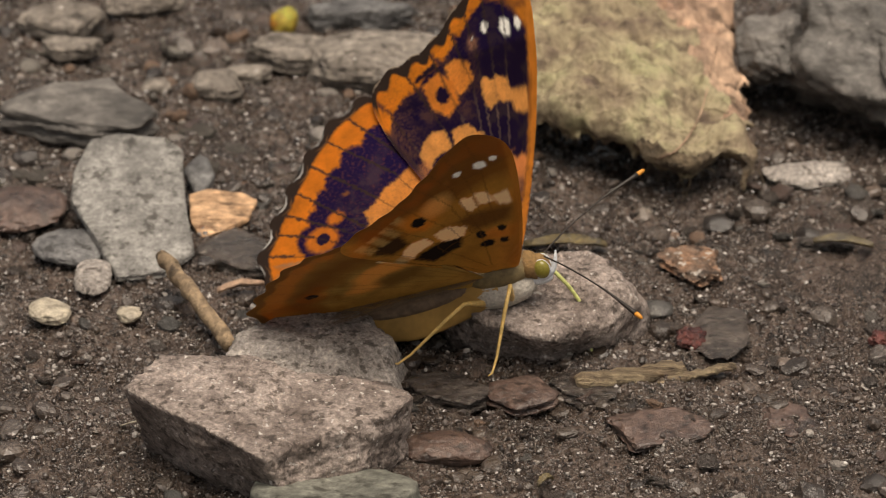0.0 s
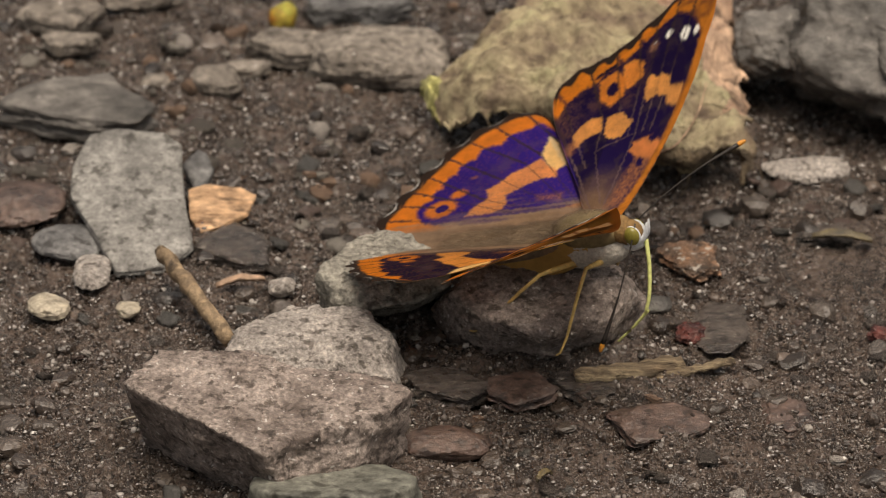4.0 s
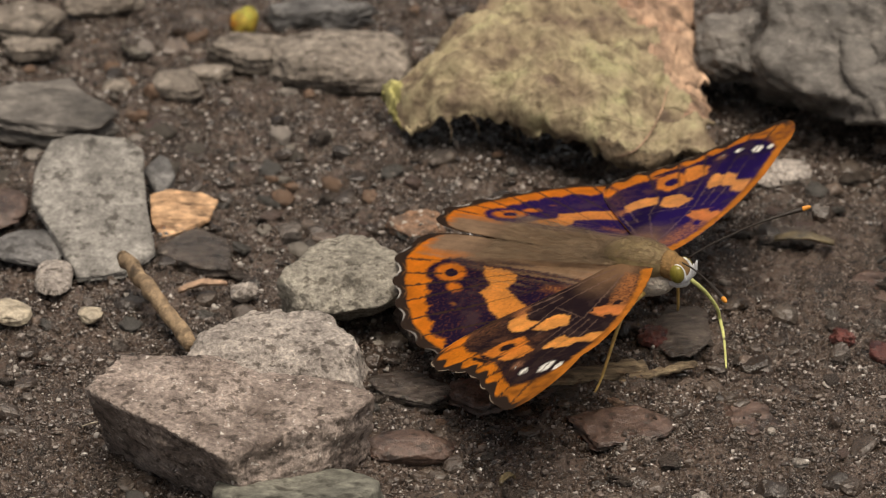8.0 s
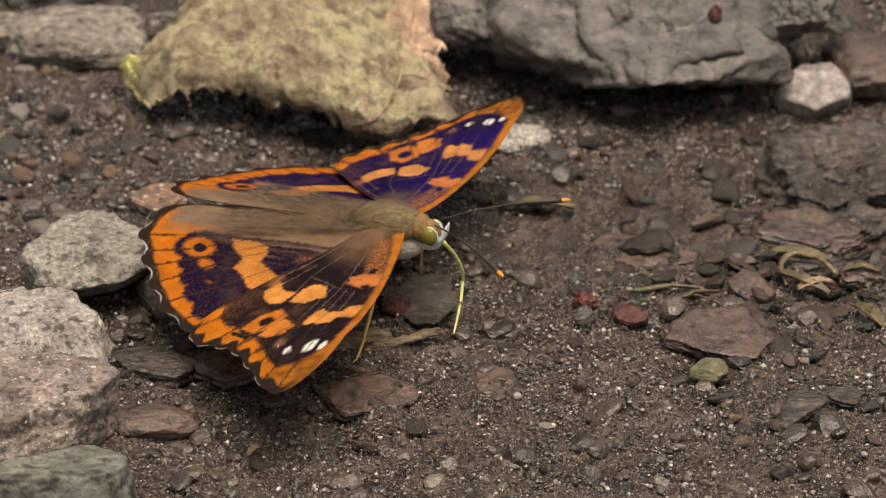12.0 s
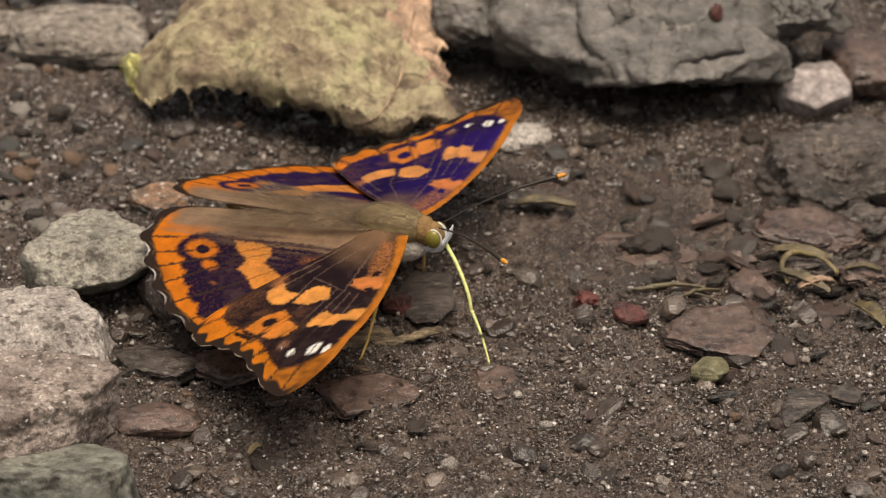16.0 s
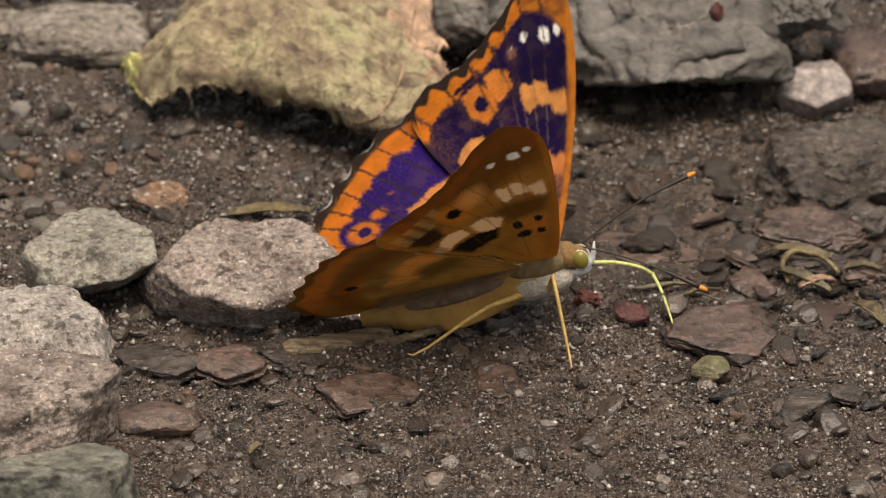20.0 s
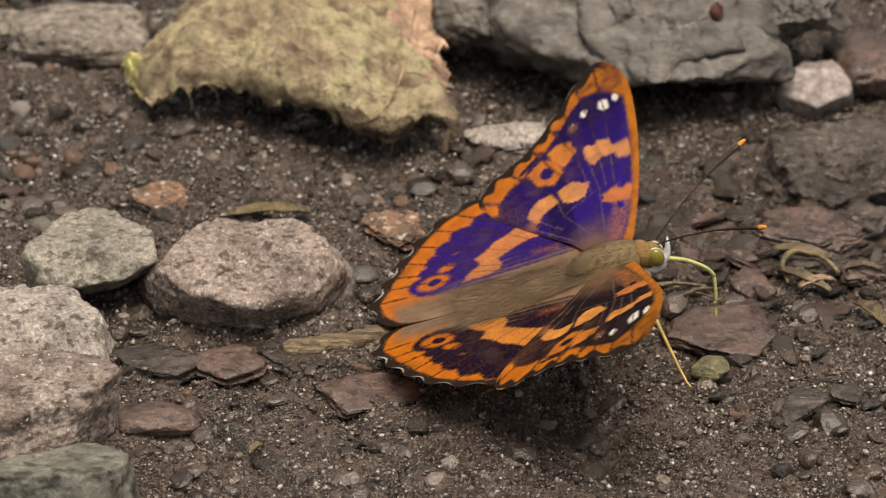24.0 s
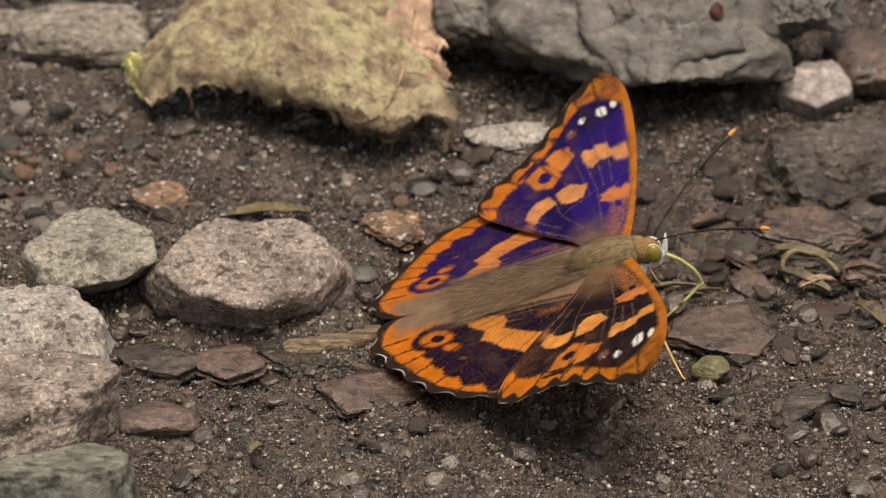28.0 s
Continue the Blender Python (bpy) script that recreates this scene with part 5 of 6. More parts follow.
def wing_part(name, corners, start, upper, under, side, parent, label, lift=None, na=340, nr=220):
    ang, rad = outline(corners, start)
    phi = np.linspace(ang[0], ang[-1], na)
    reach = np.interp(phi, ang, rad)
    hind = lift is None
    if hind:
        d = np.degrees(-phi)
        reach = reach * (1 - 0.014 * np.cos((d - 36.5) * 2 * math.pi / 9.8) * np.clip((d - 24) / 6, 0, 1) * np.clip((92 - d) / 8, 0, 1))
    else:
        d = np.degrees(phi)
        reach = reach * (1 + 0.007 * np.sin(d * 1.05) * np.clip((8 - d) / 6, 0, 1) * np.clip((d + 32) / 6, 0, 1))
    rho = np.linspace(0.0, 1.0, nr) ** 0.8
    P, R = np.meshgrid(phi, rho)
    rr = R * reach[None, :]
    a, b = (start[0] + rr * np.sin(P)).ravel(), (start[1] + rr * np.cos(P)).ravel()
    R, P = R.ravel(), P.ravel()
    z = lift(a, b, side) if lift else -0.1 * R * np.clip((46 + np.degrees(P)) / 20, 0, 1) + 0.5 * np.sin(np.radians(-np.degrees(P) * 2.2)) * R
    if hind:
        z = z - 0.035 * np.maximum(1.6 - b, 0) ** 2
    z = z + (0.012 if hind else 0.03) * np.cos(np.degrees(P) * 0.9) * np.clip(R - 0.3, 0, 1)
    n = len(a)
    jit = np.array([noise.noise((x * 2.3, y * 2.3, 0.0)) for x, y in zip(a, b)]) * 0.22
    jit2 = np.array([noise.noise((x * 2.3, y * 2.3, 9.0)) for x, y in zip(a, b)]) * 0.22
    sign = -1 if hind else 1
    tops, unders = upper(a + jit, b + jit2, R + jit * 0.02, sign * P), under(a + jit, b + jit2, R + jit * 0.02, sign * P)
    top = np.stack([a, side * b, z], 1)
    low = np.stack([a, side * b, z - 0.12 * np.clip((1 - R) * 8, 0.15, 1)], 1)
    q = lambda j, i: j * na + i
    quads = [(q(j, i), q(j, i + 1), q(j + 1, i + 1), q(j + 1, i)) for j in range(nr - 1) for i in range(na - 1)]
    up = [f if side < 0 else f[::-1] for f in quads]
    dn = [tuple(k + n for k in (f[::-1] if side < 0 else f)) for f in quads]
    rim = [(q(nr - 1, i), q(nr - 1, i) + n, q(nr - 1, i + 1) + n, q(nr - 1, i + 1)) for i in range(na - 1)]
    rim += [(q(j, e), q(j + 1, e), q(j + 1, e) + n, q(j, e) + n) for j in range(nr - 1) for e in (0, na - 1)]
    ob = link_mesh(name, np.concatenate([top, low]) * MM, up + dn + rim, SCALES, parent)
    col = ob.data.attributes.new("pigment", "FLOAT_COLOR", "POINT")
    rgba = np.ones((2 * n, 4))
    rgba[:n, :3], rgba[n:, :3] = tops.c, unders.c
    col.data.foreach_set("color", rgba.ravel())
    sh = ob.data.attributes.new("sheen", "FLOAT", "POINT")
    # the right wings' sheen is turned down to imitate how light misses them
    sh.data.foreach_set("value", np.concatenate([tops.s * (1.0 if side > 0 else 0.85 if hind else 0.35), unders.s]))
    thin = ob.data.attributes.new("thin", "FLOAT", "POINT")
    thin.data.foreach_set("value", np.concatenate([np.full(n, 0.5), np.full(n, 0.28)]))
    # lean is set per side to steer where the violet catches light
    lean = ob.data.attributes.new("lean", "FLOAT_VECTOR", "POINT")
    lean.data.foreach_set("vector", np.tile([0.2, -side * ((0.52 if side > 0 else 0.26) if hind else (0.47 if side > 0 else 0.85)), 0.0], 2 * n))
    return tagged(ob, label)


def blob(parent, name, c, r, mat, label="", turn=0.0, furry=0.0, level=5, seed=1):
    v, f = BALLS[level]
    p = v * np.array(r)
    if furry:
        p = p * (1 + furry * lumps(v * np.array([1, 3, 3]), 5.0, seed))[:, None]
    ob = link_mesh(name, p * MM, f, mat, parent)
    ob.matrix_local = pose(c[0] * MM, c[1] * MM, c[2] * MM, 0, turn, 0)
    return tagged(ob, label)


butterfly = new("butterfly")
tagged(butterfly, "orange and dark butterfly with a violet sheen, drinking from the soil", "butterfly")
WINGS = {}
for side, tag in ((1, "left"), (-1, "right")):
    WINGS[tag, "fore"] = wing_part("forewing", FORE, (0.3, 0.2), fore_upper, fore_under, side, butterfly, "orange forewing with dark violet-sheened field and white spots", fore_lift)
    WINGS[tag, "hind"] = wing_part("hindwing", HIND if side > 0 else HIND_RIGHT, (-0.6, 0.6), hind_upper, hind_under, side, butterfly, "orange-bordered hindwing with eyespot and white fringe")
blob(butterfly, "thorax", (0.6, 0, -0.2), (4.3, 2.4, 2.2), FUR, "olive-brown furry thorax", 0, 0.02)
blob(butterfly, "collar", (4.2, 0, -0.3), (1.35, 1.6, 1.6), COLLAR, "orange-brown furry collar", 0, 0.05, seed=9)
blob(butterfly, "breast", (0.2, 0, -2.5), (4.6, 2.2, 2.2), BELLY, "pale grey furry underside", 0, 0.05, seed=3)
blob(butterfly, "abdomen", (-9.2, 0, -1.75), (9.4, 2.2, 1.5), ABDOMEN, "brown furry abdomen", -4, 0.03, seed=5)
head = blob(butterfly, "head", (5.2, 0, -0.8), (1.5, 1.45, 1.5), COLLAR, "orange-brown furry head", 0, 0.05, seed=7)
for s in (1, -1):
    eye = blob(butterfly, "eye", (5.75, s * 1.05, -0.8), (0.92, 0.68, 1.12), EYE_GREEN, "olive-green compound eye", 0, 0, 3)
    blob(butterfly, "eye_rim", (5.7, s * 0.88, -0.95), (1.05, 0.55, 1.3), WHITE_FUR, "white rim round the eye", 0, 0, 3)
    part("palp", tube(curve_points([(5.8, s * 0.55, -2.0), (7.0, s * 0.5, -1.2), (7.6, s * 0.45, 0.5)], 8), [0.42, 0.42, 0.38, 0.34, 0.3, 0.24, 0.17, 0.07]), WHITE_FUR, butterfly, "white palp")
blob(butterfly, "chin", (5.3, 0, -2.2), (1.4, 1.05, 0.75), WHITE_FUR, "white throat", 0, 0.05, 3)


def inner_fold(side):
    """The hindwing's inner margin, which hangs beside the abdomen as a soft sheet."""
    n, m = 60, 14
    verts, faces = [], []
    for k in range(n):
        u = k / (n - 1)
        x = 0.5 - 20.5 * u
        depth = 4.3 * math.sin(math.pi * min(1.0, 0.12 + 0.62 * u ** 0.8)) ** 0.8 * (1 - max(0.0, (u - 0.45) / 0.55) ** 1.6 * 0.93)
        for layer in (0, 1):
            for q in range(m):
                w = q / (m - 1)
                y = 1.25 + 0.6 * math.sin(math.pi * w * 0.8) + 0.12 * math.sin(9 * u + 3 * w) + (0.0 if layer else 0.1)
                verts.append(Vector((x, side * y, -0.55 - 0.9 * u - (depth + 0.25 + 1.2 * u * u) * w)) * MM)
    row = 2 * m
    for k in range(n - 1):
        for q in range(m - 1):
            a, b = k * row + q, (k + 1) * row + q
            faces += [(a, a + 1, b + 1, b), (a + m, b + m, b + m + 1, a + m + 1)]
        a, b = k * row + m - 1, (k + 1) * row + m - 1
        faces.append((a, a + m, b + m, b))
    ob = link_mesh("inner_fold", verts, faces, FOLD, butterfly)
    return tagged(ob, "tan inner fold of the hindwing beside the abdomen")


inner_fold(1)
inner_fold(-1)


def feeler(side):
    pts = curve_points([(0, 0, 0), (4.0, 0, 0.45), (9.0, 0, 0.5), (14.0, 0, 0)], 20)
    rad = [0.1 + 0.2 * max(0, (k - 11) / 8) ** 1.5 for k in range(20)]
    ob = part("antenna", tube(pts, rad, 8), ANTENNA, butterfly, "thin black antenna")
    end, d = pts[-1], (pts[-1] - pts[-2]).normalized()
    part("antenna_tip", tube([end - d * 0.3, end + d * 0.3, end + d * 0.75, end + d * 1.0], [0.27, 0.29, 0.24, 0.08], 8), CLUB, ob, "orange tip")
    return ob


FEELERS = {1: feeler(1), -1: feeler(-1)}
tongue = part("proboscis", tube(curve_points([(0, 0, 0), (3.0, 0, 0.5), (6.2, 0, 0.5), (8.2, 0, 0)], 16), [0.25 - 0.003 * k for k in range(16)], 8), TONGUE, butterfly, "yellow-green feeding tongue")
tongue_tip = part("proboscis_tip", tube(curve_points([(0, 0, 0.15), (0.2, 0, -2.5), (0.15, 0, -5.0), (0, 0, -7.6)], 16), [0.21 - 0.007 * k for k in range(16)], 8), TONGUE, butterfly, "pale tapering end of the tongue")


def fur():
    """Fine hairs over the thorax and the roots of the hindwings."""
    rng = random.Random(21)
    bm = bmesh.new()
    for k in range(6400):
        if k < 2600:
            u, w = rng.uniform(-1, 1), rng.uniform(-1.2, 1.2)
            base = Vector((0.6 + 4.6 * u, 2.4 * math.sin(w) * math.sqrt(max(0.05, 1 - u * u)), -0.2 + 2.25 * math.cos(w) * math.sqrt(max(0.05, 1 - u * u))))
            d = Vector((rng.uniform(-0.9, -0.3), base.y * 0.2 + rng.uniform(-0.25, 0.25), rng.uniform(0.0, 0.25)))
        else:
            x = rng.uniform(-17, -1.0)
            s = rng.choice((1, -1)) * rng.uniform(0.0, 2.6 + 0.16 * -x)
            base = Vector((x, s, max(0.15 + 0.02 * x, -0.95 + 0.07 * x + 0.6 + 1.75 * math.sqrt(max(0.0, 1 - ((x + 9.2) / 9.4) ** 2 - (s / 2.3) ** 2)) - 0.6)))
            d = Vector((rng.uniform(-2.6, -1.0), base.y * 0.22 + rng.uniform(-0.6, 0.6), rng.uniform(0.0, 0.22)))
        side = d.cross(Vector((rng.uniform(-1, 1), rng.uniform(-1, 1), 1))).normalized() * 0.016
        up = d.cross(side).normalized() * 0.014
        a, b, c, e = (bm.verts.new(q * MM) for q in (base + side, base - side, base + up, base + d))
        for f in ((a, b, e), (b, c, e), (c, a, e), (c, b, a)):
            bm.faces.new(f)
    return part("fur", bm, HAIR, butterfly, "fine golden-brown hairs")


fur()


def leg(hip, foot):
    """Thigh and shin run along their own x; the foot stands still on the ground."""
    thigh = part("thigh", tube([(-0.2, 0, 0), (1.5, 0, 0.05), (3.6, 0, 0.05), (5.6, 0, 0)], [0.34, 0.36, 0.3, 0.22], 8), LEG, butterfly, "straw-coloured thigh")
    shin = part("shin", tube([(-0.15, 0, 0), (3.0, 0, 0.08), (5.8, 0, 0), (8.2, 0, -0.05), (10.0, 0, 0.2), (10.4, 0, 0.7)], [0.23, 0.22, 0.19, 0.16, 0.13, 0.08], 8), LEG, butterfly, "straw-coloured shin with a slender foot")
    return thigh, shin, Vector(hip), Vector(foot)


THIGH, SHIN = 5.6, 10.0
LEGS = []
for s in (1, -1):
    LEGS.append(leg((1.6, s * 1.3, -3.6), (4.6, s * 10.5, 0)))
    LEGS.append(leg((-1.4, s * 1.3, -3.4), (-10.5, s * 9.0, 0)))


# ---- what moves ----
# seconds; body x, y, z (mm), heading, pitch, roll; raise of left and right forewing, their sweep; raise and sweep of left and right hindwing (degrees)
FLIGHT = [
    (0.0, 5.4, -24.7, 10.5, -2.1, 14.7, -4.8, 41.5, 35.7, -4.1, -0.9, 39.7, 39.7, -4.8, -1.2),
    (0.2, 6.1, -23.9, 11.3, 1.2, 17.4, -0.6, 32.7, 23.9, -3.6, -1.1, 31.5, 27.7, 1.4, 2.5),
    (0.4, 5.6, -22.7, 12.1, 0.8, 23.2, -1.4, 21.3, 14.1, -4.8, -5.4, 19.6, 17.7, 0.1, 1.5),
    (0.6, 4.5, -12.6, 11.4, 16.6, 20.5, -8.6, 40.7, 41, -1.5, 7.8, 38.5, 40.8, 1.2, -1.2),
    (0.8, 7.8, -14.8, 13.8, 19.6, 20.1, -6.1, 31.4, 35.1, -4.6, -1.5, 27.8, 37.2, 1.7, -3.7),
    (1.0, 7.8, -16.6, 12.5, 19.6, 13.5, 0.1, 26.9, 22.2, 1.8, -2, 22.9, 24.1, 6.8, -2.5),
    (1.2, 9.3, -18.1, 14.9, 19.1, 17.3, -3.8, 29.7, 32.4, 0.1, -4.7, 27, 34.7, 6.8, -5.5),
    (1.4, 11, -14.5, 14.6, 21.4, 19, -8.4, 26.1, 33.9, -3.6, -4.9, 24.6, 35.2, 6.4, -3.3),
    (1.6, 13.6, -16.4, 15, 24.3, 17.3, -5.6, 22.1, 28, 2.8, -4, 21.9, 29.4, 9.3, -1.4),
    (1.8, 13, -17.6, 15.9, 26.7, 16.1, -4.4, -1, 0.3, 1.5, -1.2, 1.1, 1.3, 9, 1.2),
    (2.0, 13, -17.5, 15.7, 27.3, 12, -4.2, -17.3, -14.3, 5.1, 3.4, -13.9, -13.8, 10.8, 2.9),
    (2.2, 13, -16.5, 14.5, 27.7, 5.5, -5.3, -8.7, -6.2, 3, 3.9, -6.9, -6.6, 8.6, 3.3),
    (2.4, 13.5, -13.4, 14.9, 23.3, 9.7, -6.4, 2.9, 9.2, 3.3, -1.3, 3.1, 9.7, 13.6, 5.5),
    (2.6, 14.3, -14.8, 14.3, 9.5, 19.8, -11.1, 45.3, 58.6, -0.1, -2.6, 43.9, 56.7, 2.9, 2.8),
    (2.8, 16.6, -15.7, 13, -19.4, 16.5, -3, 39.5, 43.3, 9.4, -8.6, 36.6, 42.8, 2.3, -1),
    (3.0, 15.4, -20.3, 14.7, -9.1, 19.1, -0.3, 21.8, 23.1, -3.5, -6.9, 17.2, 23.1, 3.7, 0),
    (3.2, 15.3, -15.8, 13.2, -13.4, 11.6, -1.8, -3.1, -3.4, 1.9, 1.6, -7.3, -3.4, 0.3, -3),
    (3.5, 15, -19.7, 13.4, -17.4, 14.5, -0.4, 14.9, 14, -6.3, -12.2, 11.3, 13.7, 3.4, 0.2),
    (5.5, 25.1, -22.3, 10.7, -21, 8, -0.9, 2.1, 10.8, -5.9, -14, 2.1, 10, 0.9, 4.3),
    (5.8, 25.7, -25.2, 12.1, -27.9, 6.2, 0.2, -9.2, -7.4, 3.4, 0.5, -8.6, -8.3, 1, -0.2),
    (6.0, 25.6, -24.8, 12, -27.6, 7.1, 0.7, -11.1, -8.3, 3, -0, -10.1, -9.3, 1.1, 0.7),
    (6.2, 25.4, -24.4, 11.8, -27.7, 7.6, 0.9, -12.5, -9.3, 3, -0.3, -11.7, -10.3, 1.1, 1.3),
    (7.0, 25.6, -25.9, 12.7, -28.5, 6.3, 1.4, -12.7, -9.4, 4.3, 0.2, -12.3, -10.6, 1.1, -0.1),
    (8.0, 25.9, -25.6, 12.5, -28.4, 4.8, 1.6, -13.1, -9.9, 5.8, 2.1, -13.1, -11.5, 1.1, -0.4),
    (11.0, 26.8, -24.5, 12.4, -23.5, 2.2, 0.8, -13.4, -9.9, 4.2, 4.2, -15.7, -12.5, 1.9, -2),
    (12.0, 26.8, -24.7, 12.6, -22.8, 2.3, 1.5, -17.1, -12.6, 4.1, 5.6, -19.3, -15.6, 2.6, -1.3),
    (15.0, 27.2, -24.1, 12.2, -23.6, 1.8, 1.1, -16.5, -13.8, 4.9, 5.6, -18.4, -16, 3.2, -2.2),
    (16.0, 27.1, -24.7, 12.2, -22.3, 1.1, 0.7, -16.3, -13.6, 4.6, 6.1, -18.3, -15.3, 2.7, -2.8),
    (17.0, 27.8, -24, 12.2, -20.9, 0.4, 0.3, -15.2, -12.5, 4.3, 6.5, -17.3, -13.6, 2.1, -3.4),
    (18.2, 27.8, -23.1, 10.7, -18.7, 2.2, -0.7, -12.1, -10.1, 2.8, 8.8, -11.3, -8.3, -2.1, 4.4),
    (18.6, 28.6, -22.6, 10.2, -18.2, 2.8, 0.2, -2, 1.8, 2.9, 7, 0.8, 4.9, -2.6, 3.4),
    (18.8, 30.1, -23.2, 9.7, -8.6, 7.3, -2.3, 24.9, 23.9, -4.8, -5.4, 28.2, 27, -4.5, 6.9),
    (19.0, 31.8, -18.7, 7, -3.5, -0, -4.2, 38.8, 39.4, -1.7, 3.7, 42.5, 42.2, -3.1, 3),
    (19.2, 32.4, -21.8, 8.6, -4.6, 3.6, -2.3, 31.1, 29.4, -2.3, 0.6, 33.7, 34, -1.9, 7),
    (19.4, 35, -25.3, 9.1, -6.8, 6.2, -2.5, 25.7, 23.9, -0.7, -4.6, 27, 29, -0.4, 7),
    (19.6, 38.6, -26.4, 8.5, -12, 8.9, -5.7, 22.2, 24.3, -0.7, -7.4, 22.4, 29.9, 0.7, 5.5),
    (19.8, 41, -22, 6.7, -6.3, 10.5, -7.9, 33.6, 35.1, -0.2, 0, 32.6, 37.7, -7, -6.4),
    (20.0, 42.9, -26.7, 7.7, -3.6, 13.4, -7, 31.3, 34.3, -2.8, 2.9, 28, 38.5, -7.2, 1.6),
    (20.2, 43.7, -31.3, 9.1, -6.2, 15.9, -5.6, 16.8, 14.8, -5.1, -4.9, 15.1, 16.7, -7.1, 1.9),
    (20.4, 45.4, -30.1, 7.9, -8.5, 11.1, -5.3, -2.8, -0.1, -4, -1.7, -4.9, 4.1, -7.1, -2.5),
    (20.7, 45.2, -31, 8.8, -7.7, 13.5, -5.2, 11.7, 16, -4.2, -4.4, 11.4, 14.9, -6.2, -2),
    (21.0, 45, -32.8, 10.3, -7.4, 13.8, -5.9, 6.1, 19.5, -4.4, -3.7, 6.6, 13.5, -7.6, -6.8),
    (21.3, 45.6, -31.8, 9.3, -11.4, 10.5, -6.1, -6.9, -3.4, 0.6, 5, -6.8, -6.4, -1.6, -5.4),
    (21.5, 45.7, -31.5, 9.2, -13.9, 12.7, -4.2, -6.7, -2.9, 3.3, 7.3, -6.9, -5.2, 0.7, -6.7),
    (23.5, 50.3, -34, 10.6, -0, 19.3, -7.4, 17.4, 17.4, -0.1, 0.9, 14.4, 18.1, -2.8, -3.4),
    (23.8, 50.5, -33.3, 10.5, 1, 17.9, -3.8, 0.3, 3.7, -0.5, 3.9, 0.2, 3.7, -5.2, 3.3),
    (24.0, 50.8, -32.8, 10.4, 2.9, 16.9, -3.3, -1.1, 1.3, -1.4, 5.9, -0.5, 1.3, -3.1, 5.9),
    (24.2, 50.9, -32.4, 10.3, 2.9, 16.6, -3.8, -0.6, 0.3, -1.5, 6.6, -0.3, 0.2, -1.8, 5.8),
    (25.0, 50.9, -32.6, 10.6, 1.6, 17.3, -3, -2.9, -2.4, 0.1, 5.6, -2.5, -2.3, -1.9, 5.7),
    (28.0, 50.7, -30.8, 10, 0.8, 16.4, -1, -6.2, -3.6, 1.6, 4.3, -8.4, -4.7, -0.5, 3.7),
]

